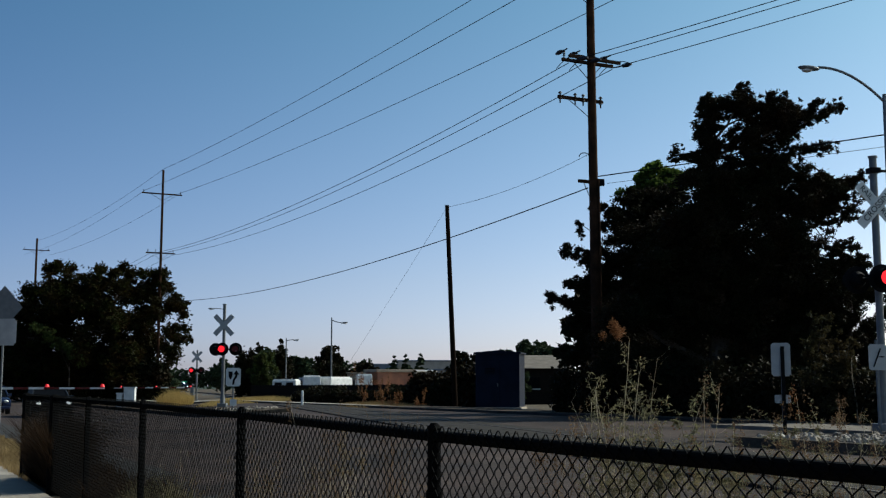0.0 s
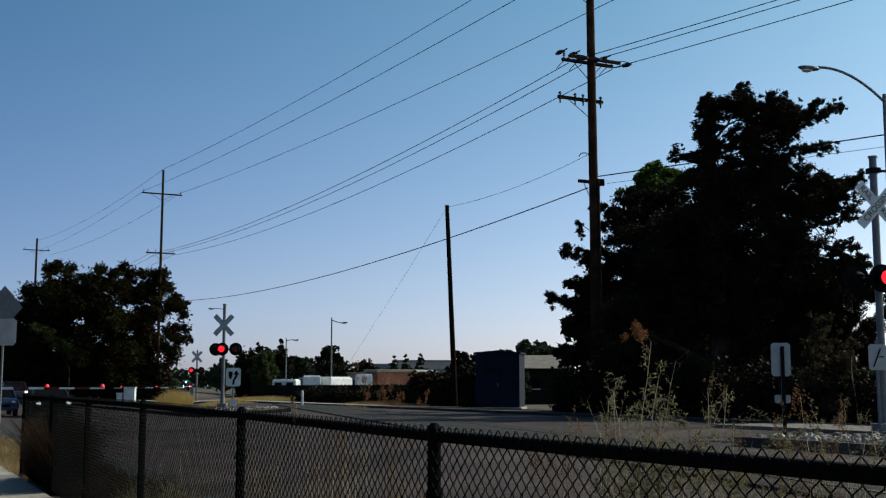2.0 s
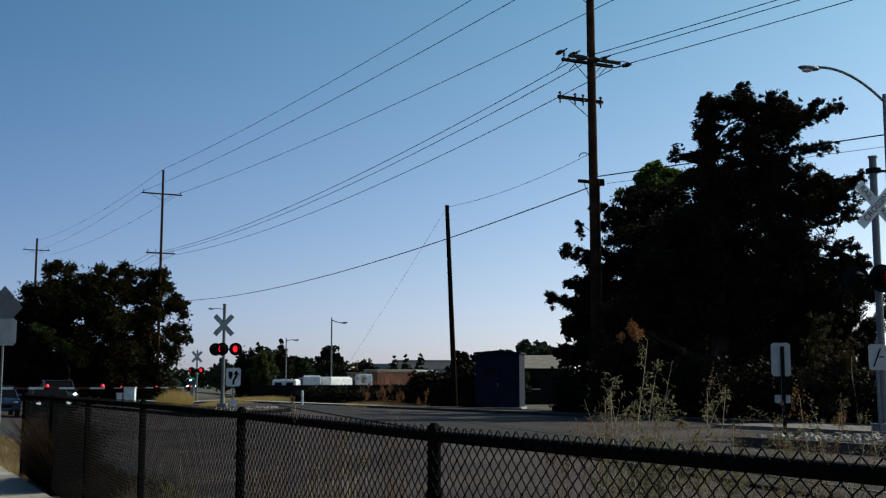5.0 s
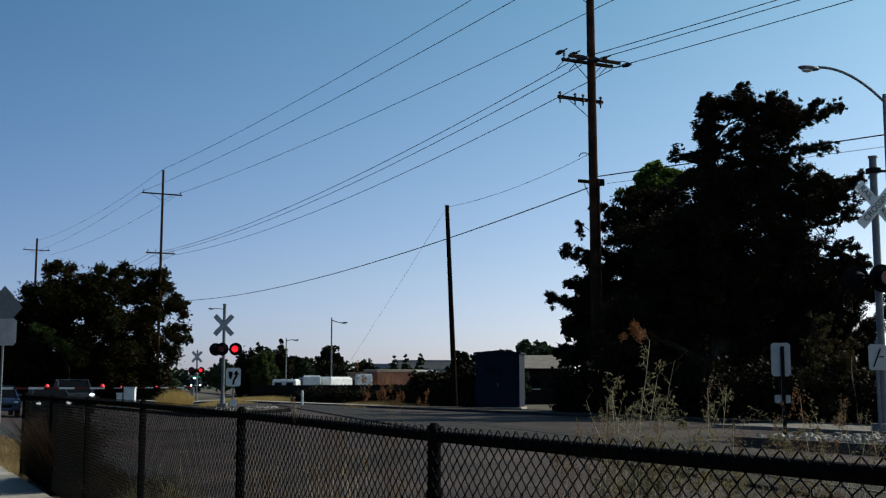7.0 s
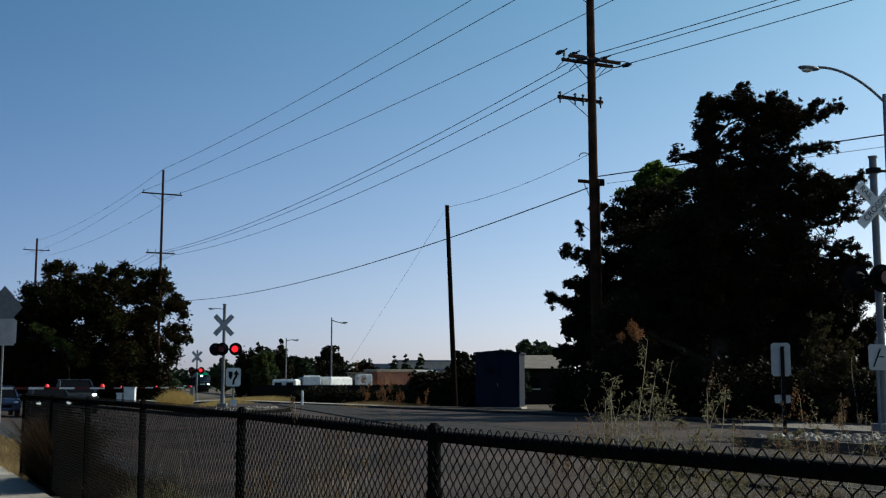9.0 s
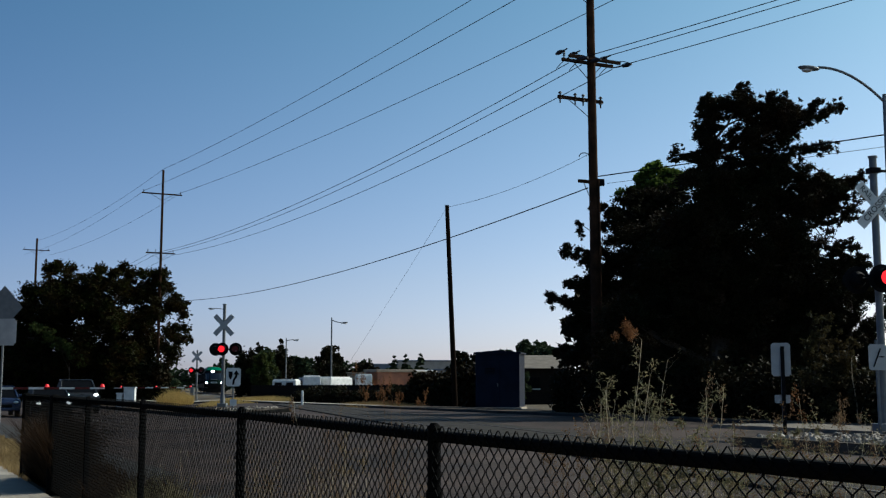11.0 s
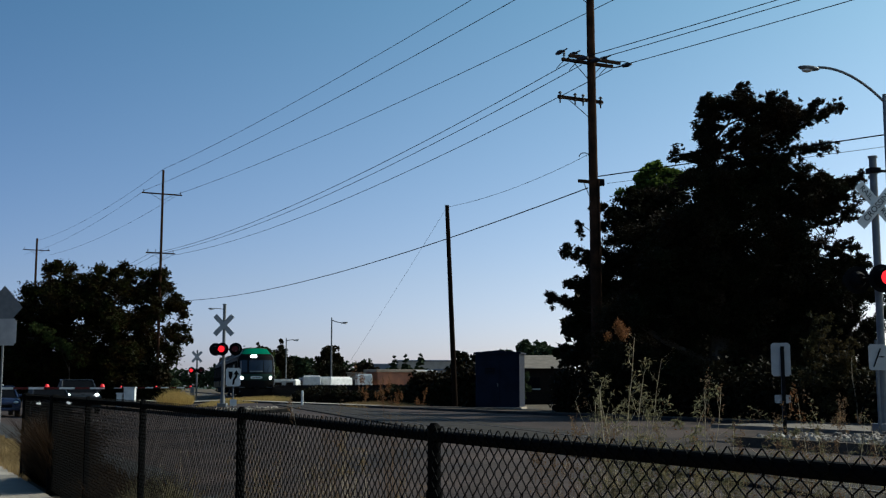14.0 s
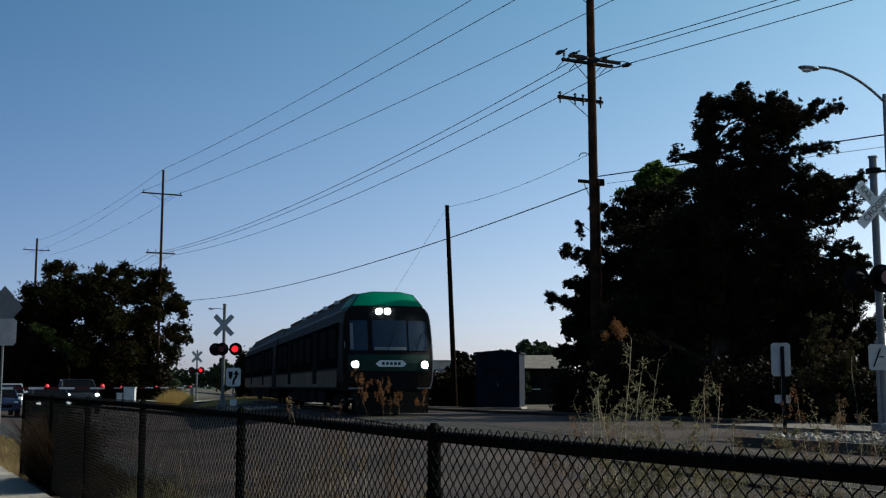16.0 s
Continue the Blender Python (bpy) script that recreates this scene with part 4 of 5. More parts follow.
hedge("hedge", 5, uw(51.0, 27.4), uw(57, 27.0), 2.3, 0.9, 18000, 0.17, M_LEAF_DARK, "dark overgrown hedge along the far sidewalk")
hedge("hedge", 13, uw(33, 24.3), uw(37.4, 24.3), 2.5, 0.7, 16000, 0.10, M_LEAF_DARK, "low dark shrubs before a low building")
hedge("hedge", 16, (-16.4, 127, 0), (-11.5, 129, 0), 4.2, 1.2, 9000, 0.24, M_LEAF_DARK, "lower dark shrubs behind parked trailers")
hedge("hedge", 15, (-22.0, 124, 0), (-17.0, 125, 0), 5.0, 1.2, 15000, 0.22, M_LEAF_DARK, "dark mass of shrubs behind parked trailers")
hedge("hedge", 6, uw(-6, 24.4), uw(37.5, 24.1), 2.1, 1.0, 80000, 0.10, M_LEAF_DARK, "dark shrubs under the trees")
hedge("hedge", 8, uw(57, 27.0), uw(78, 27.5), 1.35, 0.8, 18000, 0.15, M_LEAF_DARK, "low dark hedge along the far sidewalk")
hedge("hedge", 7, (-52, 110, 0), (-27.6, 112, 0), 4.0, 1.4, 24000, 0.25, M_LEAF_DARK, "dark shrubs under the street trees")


M_BOARD = mat("dark_boards", (0.022, 0.018, 0.015), 0.9, scale=2, vary=0.5, spec=0.05)


hedge("far_woods", 14, (-330, 640, 0), (-70, 640, 0), 11.0, 4.0, 9000, 1.6, M_LEAF_FAR, "distant hazy line of woods across the railway")
hedge("hedge", 9, (-62, 210, 0), (-45, 192, 0), 2.6, 1.4, 9000, 0.4, M_LEAF_FAR, "distant dark hedge beside the railway")
hedge("hedge", 12, (-35, 200, 0), (-24, 195, 0), 2.6, 1.4, 6000, 0.4, M_LEAF_FAR, "distant dark hedge beside the railway")


def board_fence():
    t = thing("board_fence", label="dark board fence along the yard", category="fence")
    a, b = Vector((-17.5, 104, 0)), Vector((-1.5, 74, 0))
    d = (b - a).normalized()
    ang = math.degrees(math.atan2(d.y, d.x))
    bm = B()
    box(bm, 0, 0, 0.70, 0.19, 0.03, 1.5)
    me = bpy.data.meshes.new("board")
    bm.to_mesh(me)
    bm.free()
    me.materials.append(M_BOARD)
    n = int((b - a).length / 0.2)
    for k in range(n):
        p = a + d * (k * 0.2)
        ob = new("board", me)
        ob.parent = t
        ob.matrix_basis = pose(p.x, p.y, 0.1 + 0.03 * math.sin(k * 1.7), 0, 0, ang)


board_fence()


def trailer(x, y, w, h, turn, material, label, roof=None, windows=True):
    t = thing("trailer", (x, y, 0.1), turn, label, "trailer", "parked trailers")
    bm = B()
    box(bm, 0, 0, h / 2 + 0.5, w, 2.4, h, 0.12)
    part("body", bm, material, t)
    bm = B()
    box(bm, 0, 0, h + 0.53, w * 0.9, 2.1, 0.12, 0.04)
    part("roof", bm, roof or material, t)
    for k in (-1, 1):
        if windows:
            bm = B()
            box(bm, k * w * 0.24, -1.21, h * 0.74 + 0.5, w * 0.30, 0.03, h * 0.2, 0.01)
            part("window", bm, M_GLASS, t)
        bm = B()
        disc(bm, (k * 0.5, -1.1, 0.4), (0, 1, 0), 0.38, 0.2, 16)
        part("wheel", bm, M_TYRE, t)


M_TAN = mat("tan_roof", (0.34, 0.27, 0.20), 0.9, scale=1.5, vary=0.3)
M_BRICKRED = mat("rusty_container_paint", (0.55, 0.20, 0.09), 0.7, scale=1.2, vary=0.4, tint=(0.30, 0.12, 0.07))
M_HALL = mat("hall_grey_blue", (0.16, 0.19, 0.24), 0.7, scale=0.3, vary=0.25)
M_STUCCO = mat("stucco_tan", (0.46, 0.40, 0.33), 0.9, scale=0.8, vary=0.25)
trailer(-15.4, 112, 2.35, 1.46, -4, M_CAB, "white parked camper trailer behind a fence")
trailer(-14.1, 116, 1.2, 1.65, 4, M_HALL, "grey parked trailer beside white ones", M_HALL)
trailer(-12.7, 110, 1.7, 1.8, 8, M_CAB, "small white parked camper with a rounded roof", windows=False)
trailer(-10.97, 112.6, 3.5, 1.7, 58, M_CAB, "plain white parked box trailer in the sun", windows=False)
trailer(-8.1, 116, 1.55, 2.0, 10, M_CAB, "pale white parked camper", windows=False)
trailer(-2.3, 119, 2.6, 2.45, 30, M_STUCCO, "tan parked motorhome with a white roof unit", M_CAB)
trailer(1.1, 100, 1.5, 1.9, 8, M_CAB, "white parked van behind shrubs")


def building(name, x, y, w, d, h, turn, wall, roof, label, pitch=0.0, windows=0):
    t = thing(name, (x, y, gz(x, y) - 0.05), turn, label, "building")
    bm = B()
    box(bm, 0, 0, h / 2, w, d, h, 0.03)
    part("wall", bm, wall, t)
    bm = B()
    if pitch:
        prism(bm, [(-w / 2 - 0.3, -d / 2 - 0.4, h), (-w / 2 - 0.3, d / 2 + 0.4, h), (-w / 2 - 0.3, 0, h + pitch)], (w + 0.6, 0, 0))
    else:
        box(bm, 0, 0, h + 0.12, w + 0.4, d + 0.4, 0.3, 0.03)
    part("roof", bm, roof, t)
    for k in range(windows):
        xx = w * ((k + 0.5) / windows - 0.5)
        bm = B()
        box(bm, xx, -d / 2 - 0.01, h * 0.6, w / windows * 0.5, 0.06, h * 0.3, 0.01)
        win = part("window", bm, M_GLASS, t)
        bm = B()
        box(bm, xx, -d / 2 - 0.04, h * 0.43, w / windows * 0.56, 0.1, 0.06, 0.01)
        part("sill", bm, M_CAB, win)
    return t


building("warehouse", -13.4, 262, 5.5, 20, 6.2, 3, M_HALL, M_HALL, "grey-blue warehouse wing in the distance", windows=2)
building("warehouse", -1.8, 266, 18.0, 20, 7.1, 3, M_STUCCO, M_HALL, "long grey warehouse in the distance", windows=6)
building("warehouse", 4, 235, 14, 14, 4.6, 0, M_STUCCO, M_HALL, "low tan warehouse in the distance", windows=4)
building("container", -5.1, 118, 5.2, 2.5, 2.6, 32, M_BRICKRED, M_TAN, "rusty red storage container with a tan top")
building("low_building", 6.4, 74, 3.0, 6, 2.25, 0, M_WALL_SHADE, M_KERB, "low building with a pale roof edge behind the bungalow", pitch=0.9, windows=2)
building("low_building", -12.7, 135, 9.0, 5, 2.5, 0, M_STUCCO, M_TAN, "low tan building behind parked trailers", windows=3)
hill = B()
bmesh.ops.create_grid(hill, x_segments=60, y_segments=10, size=1)
for v in hill.verts:
    x, y = v.co.x * 900, v.co.y * 260
    k = max(0, 1 - (v.co.y) ** 2)
    v.co = Vector((x - 100, 1700 + y, -3.5 + k * (5 + 5 * noise.noise((x * 0.004, 3.1, 0)))))
tagged(part("distant_hill", hill, M_LEAF_FAR), "low hazy wooded ridge on the horizon", "hill", kind="structure")
post = thing("marker_post", (-7.9, 64, 0.3), 0, "short white marker post beside the track", "post")
bm = B()
rod(bm, (0, 0, -0.2), (0, 0, 0.85), 0.07, 0.07, 10)
bmesh.ops.create_uvsphere(bm, u_segments=10, v_segments=6, radius=0.07, matrix=Matrix.Translation((0, 0, 0.85)))
part("post", bm, M_CAB, post)


# ---- train ----
M_TRAIN_DARK = mat("train_dark_paint", (0.009, 0.010, 0.010), 0.45, scale=0.8, fine=30, vary=0.25, bump=0.015, spec=0.0)
M_TRAIN_GREEN = mat("train_green_paint", (0.010, 0.20, 0.105), 0.5, scale=0.8, fine=30, vary=0.2, bump=0.02, spec=0.03)
M_TRAIN_SILVER = mat("train_silver_paint", (0.28, 0.205, 0.13), 0.55, metal=0.0, spec=0.0, scale=0.8, fine=30, vary=0.25, bump=0.02)
M_TRAIN_BODY = mat("train_taupe_paint", (0.016, 0.0135, 0.011), 0.55, spec=0.02, scale=0.8, fine=30, vary=0.3, bump=0.02)
M_TRAIN_NOSE = mat("train_nose_green", (0.004, 0.030, 0.018), 0.45, scale=0.8, fine=30, vary=0.3, bump=0.02, spec=0.2)
M_DOOR = mat("train_door_grey", (0.03, 0.028, 0.024), 0.5, scale=1, vary=0.3, bump=0.02, spec=0.0)
M_SIDE_GLASS = mat("tinted_side_window", (0.004, 0.004, 0.005), 0.6, bump=0, vary=0.1, spec=0.004)
M_UNDER = mat("train_underframe", (0.010, 0.009, 0.008), 0.85, scale=3, vary=0.4, spec=0.05)
M_TRAIN_GLASS = mat("windscreen_tint", (0.022, 0.030, 0.050), 0.12, bump=0, vary=0.1, spec=0.35)
M_PLATE = mat("train_nose_plate", (0.68, 0.70, 0.70), 0.4, vary=0.1, bump=0)
TRAIN_L = 25.4
HALF_PROFILE = [(1.46, 0.90), (1.56, 1.15), (1.60, 1.6), (1.60, 2.4), (1.56, 3.3), (1.48, 3.66), (1.28, 3.86), (0.99, 4.29), (0.5, 4.38)]


def nose_y(x, z):
    """How far back the curved, raked front lies at a place on it."""
    return 0.25 * max(0, z - 1.9) + 0.7 * max(0, z - 3.8) + 0.10 * max(0, 1.5 - z) + 0.42 * (abs(x) / 1.55) ** 2.3


def nose_patch(x0, x1, z0, z1, out, nx=10, nz=6, clip=None):
    """A panel bent to the curved front, standing proud of it, with turned-back edges."""
    bm = B()
    cols = []
    for i in range(nx + 1):
        for j in range(nz + 1):
            z = z0 + (z1 - z0) * j / nz
            lim = clip(z) if clip else 9
            x = max(-lim, min(lim, x0 + (x1 - x0) * i / nx))
            cols.append(bm.verts.new((x, nose_y(x, z) - out, z)))
    row = nz + 1
    for i in range(nx):
        for j in range(nz):
            bm.faces.new((cols[i * row + j], cols[(i + 1) * row + j], cols[(i + 1) * row + j + 1], cols[i * row + j + 1]))
    ex = bmesh.ops.extrude_edge_only(bm, edges=[e for e in bm.edges if e.is_boundary])
    bmesh.ops.translate(bm, verts=[v for v in ex["geom"] if isinstance(v, bmesh.types.BMVert)], vec=(0, 0.04, 0))
    bmesh.ops.recalc_face_normals(bm, faces=bm.faces)
    return bm


def body_half(z):
    for (xa, za), (xb, zb) in zip(HALF_PROFILE, HALF_PROFILE[1:]):
        if za <= z <= zb:
            return xa + (xb - xa) * (z - za) / (zb - za)
    return HALF_PROFILE[0][0] if z < HALF_PROFILE[0][1] else HALF_PROFILE[-1][0]


def car_body(parent, y0, cab, label):
    """One railcar: y runs back from the nose; its cab end is raked and drawn in."""
    prof = [(-x, z) for x, z in HALF_PROFILE] + [(x, z) for x, z in reversed(HALF_PROFILE)]
    front = (lambda x, z: nose_y(x, z)) if cab else (lambda x, z: 0.0)
    k0 = 0.985 if cab else 1.0
    rings = [[(x * k0, y0 + front(x * k0, z), z) for x, z in prof], [(x, y0 + 0.25 + front(x, z), z) for x, z in prof], [(x, y0 + 2.2, z) for x, z in prof], [(x, y0 + TRAIN_L, z) for x, z in prof]]
    n = len(prof)
    vs = [p for r in rings for p in r]
    fs = [(k * n + i, k * n + (i + 1) % n, (k + 1) * n + (i + 1) % n, (k + 1) * n + i) for k in range(3) for i in range(n)]
    fs += [tuple(range(4 * n - 1, 3 * n - 1, -1))]
    if not cab:
        fs += [tuple(range(n))]
    body = from_lists("car_body", vs, fs, M_TRAIN_BODY, parent, label)
    bm = B()
    box(bm, 0, y0 + TRAIN_L / 2 + 0.9, 4.40, 1.9, TRAIN_L - 3.5, 0.10, 0.03)
    for k in range(4):
        box(bm, 0, y0 + 4.8 + k * 5.6, 4.42, 1.3, 2.4, 0.2, 0.05)
    part("roof_equipment", bm, M_TRAIN_SILVER, body)
    for s in (-1, 1):
        bm = B()
        box(bm, s * 1.603, y0 + TRAIN_L / 2 + 0.9, 1.32, 0.02, TRAIN_L - 2.2, 0.62, 0.006)
        part("side_stripe", bm, M_TRAIN_SILVER, body, "taupe lower side panel")
        bm = B()
        box(bm, s * 1.594, y0 + TRAIN_L / 2 + 0.75, 2.52, 0.024, TRAIN_L - 2.0, 1.62, 0.008)
        part("window_band", bm, M_TRAIN_DARK, body, "black band round the windows")
        bm = B()
        box(bm, s * 1.43, y0 + TRAIN_L / 2 + 0.9, 3.76, 0.03, TRAIN_L - 2.2, 0.07, 0.01)
        part("roof_edge", bm, M_GALV, body)
        for k in range(9):
            if k in (2, 6):
                bm = B()
                box(bm, s * 1.61, y0 + 3.2 + k * 2.5, 2.2, 0.03, 1.3, 2.1, 0.02)
                door = part("door", bm, M_DOOR, body)
                bm = B()
                box(bm, s * 1.63, y0 + 3.2 + k * 2.5, 2.6, 0.02, 0.8, 0.9, 0.02)
                part("door_window", bm, M_SIDE_GLASS, door)
            else:
                bm = B()
                box(bm, s * 1.608, y0 + 3.2 + k * 2.5, 2.6, 0.02, 1.9, 1.05, 0.008)
                part("window", bm, M_SIDE_GLASS, body)
    for c in (4.2, TRAIN_L - 4.2):
        bm = B()
        box(bm, 0, y0 + c, 0.62, 2.3, 3.0, 0.3, 0.05)
        for s in (-1, 1):
            box(bm, s * 1.1, y0 + c, 0.5, 0.16, 3.4, 0.34, 0.04)
        bogie = part("bogie", bm, M_UNDER, parent)
        for dy in (-1.2, 1.2):
            for s in (-0.76, 0.76):
                bm = B()
                disc(bm, (s, y0 + c + dy, 0.45), (1, 0, 0), 0.42, 0.13, 24)
                part("wheel", bm, M_UNDER, bogie)
    for k in range(4):
        bm = B()
        box(bm, 0, y0 + 8.0 + k * 3.1, 0.68, 2.7, 2.6, 0.62, 0.05)
        part("equipment_box", bm, M_UNDER, parent)
    return body


def build_train():
    t = thing("train", (0, 0, 0), 0, "dark green and silver two-car passenger railcar train with lit headlamps", "train")
    lead = car_body(t, 0.0, True, "dark painted leading railcar with a green cab roof")
    rear = car_body(t, TRAIN_L + 0.7, False, "dark painted trailing railcar")
    half = lambda z: body_half(z) * 0.985
    part("front_panel", nose_patch(-1.6, 1.6, 0.90, 4.37, 0.0, 16, 24, half), M_TRAIN_BODY, lead)
    part("coupler_pocket", nose_patch(-0.72, 0.72, 0.92, 1.50, 0.012, 6, 4), M_BLACK, lead)
    bm = nose_patch(-1.6, 1.6, 3.87, 4.38, 0.03, 16, 6, half)
    part("cab_brow", bm, M_TRAIN_GREEN, lead, "green cab brow")
    bm = nose_patch(-0.56, 0.56, 2.30, 2.40, 0.045, 8, 1)
    part("dashboard_edge", bm, M_GALV, lead, "pale dashboard edge behind the windscreen")
    # bright reflection at the left pane's edge, modelled as a pale strip
    bm = nose_patch(-1.36, -1.26, 2.32, 3.24, 0.045, 2, 4)
    part("side_reflection", bm, M_GALV, lead, "pale strip standing for the reflection at the cab window's edge")
    for y in (6.2, 9.6, 13.0, 17.5):
        bm = B()
        box(bm, -0.98, y, 4.36, 0.22, 0.5, 0.16, 0.03)
        part("roof_fitting", bm, M_CAB, lead, "small white roof fitting")
    prof = [(-1.30, 3.87), (-0.99, 4.31), (-0.5, 4.405), (0.5, 4.405), (0.99, 4.31), (1.30, 3.87)]
    vs = [(x, nose_y(x, z) - 0.02 if k == 0 else 3.4, z) for k in range(2) for x, z in prof]
    from_lists("cab_roof", vs, [(i, i + 1, i + 7, i + 6) for i in range(5)], M_TRAIN_GREEN, lead, "green cab roof")
    part("front_mask", nose_patch(-1.5, 1.5, 1.52, 3.85, 0.012, 16, 12, lambda z: half(z) - 0.10 - 0.16 * max(0, 1.8 - z)), M_BLACK, lead)
    for x0, x1 in ((-1.38, -0.78), (-0.62, 0.60), (0.66, 1.40)):
        pane = part("windscreen_pane", nose_patch(x0, x1, 2.28, 3.34, 0.03, 8, 4), M_TRAIN_GLASS, lead)
        if x0 > -1:
            bm = B()
            xm = (x0 + x1) / 2
            rod(bm, (xm - 0.1, nose_y(xm, 2.3) - 0.06, 2.3), (xm + 0.16, nose_y(xm, 2.9) - 0.06, 2.9), 0.012, seg=6)
            part("wiper", bm, M_BLACK, pane)
    part("nose_panel", nose_patch(-1.44, 1.44, 1.58, 2.14, 0.022, 16, 4), M_TRAIN_NOSE, lead, "dark green nose panel")
    for x in (-0.36, -0.06):
        bm = B()
        disc(bm, (x, nose_y(x, 3.66) - 0.03, 3.66), (0, 1, 0), 0.105, 0.05, 20)
        part("upper_headlamp", bm, M_HEAD, lead, "lit round headlamp")
    for x in (-1.225, 1.225):
        bm = B()
        disc(bm, (x, nose_y(x, 1.8) - 0.04, 1.80), (x * 0.3, -1, 0), 0.19, 0.08, 20)
        ring = part("lamp_surround", bm, M_BLACK, lead)
        bm = B()
        disc(bm, (x, nose_y(x, 1.8) - 0.09, 1.80), (x * 0.3, -1, 0), 0.12, 0.03, 20)
        part("lower_headlamp", bm, M_HEAD, ring, "lit round headlamp")
    bm = B()
    prism(bm, [(-0.42, -0.02, 1.72), (0.42, -0.02, 1.72), (0.54, -0.02, 1.82), (0.40, -0.02, 1.94), (-0.40, -0.02, 1.94), (-0.54, -0.02, 1.82)], (0, -0.03, 0))
    plate = part("nose_plate", bm, M_PLATE, lead, "pale hexagonal nose plate")
    for k in range(5):
        bm = B()
        box(bm, -0.28 + k * 0.14, -0.055, 1.83, 0.09, 0.01, 0.10)
        part("plate_mark", bm, M_TRAIN_NOSE, plate)
    bm = B()
    box(bm, 0, 0.62, 1.15, 2.7, 0.6, 0.5, 0.08)
    part("bumper", bm, M_TRAIN_DARK, lead)
    bm = B()
    prism(bm, [(-1.35, 0.0, 0.85), (1.35, 0.0, 0.85), (1.25, -0.25, 0.14), (-1.25, -0.25, 0.14)], (0, 0.25, 0))
    part("pilot", bm, M_UNDER, lead)
    bm = B()
    box(bm, 0, -0.35, 0.95, 0.34, 0.9, 0.32, 0.06)
    rod(bm, (0, -0.85, 0.95), (0, -0.75, 0.95), 0.2, seg=14)
    part("coupler", bm, M_UNDER, lead)
    for s in (-1, 1):
        for z in (0.98, 0.62):
            bm = B()
            box(bm, s * 1.2, 0.14, z, 0.5, 0.1, 0.05, 0.01)
            part("step", bm, M_GALV, lead)
        bm = B()
        rod(bm, (s * 1.54, 0.55, 1.3), (s * 1.54, 0.55, 2.6), 0.02, seg=6)
        part("grab_rail", bm, M_GALV, lead)
        bm = B()
        zs = [1.0 + 0.2 * k for k in range(15)]
        for z0, z1 in zip(zs, zs[1:]):
            xa, xb = body_half(z0) * 0.985, body_half(z1) * 0.985
            rod(bm, (s * xa, nose_y(xa, z0) + 0.02, z0), (s * xb, nose_y(xb, z1) + 0.02, z1), 0.032, seg=6)
        # sun glint on the right edge is put in by the paler trim colour
        part("corner_trim", bm, M_GALV if s > 0 else M_TRAIN_BODY, lead, "corner trim, pale on the right for the sunlit edge glint")
    bm = B()
    box(bm, 0, TRAIN_L + 0.35, 2.4, 2.2, 0.9, 2.7, 0.1)
    part("gangway", bm, M_BLACK, t)
    for piece in t.children:
        piece.location.z -= 0.03
    return t


train = build_train()


# ---- road vehicles ----
M_CAR_GLASS = mat("tinted_car_glass", (0.006, 0.007, 0.009), 0.4, bump=0, vary=0.1, spec=0.008)


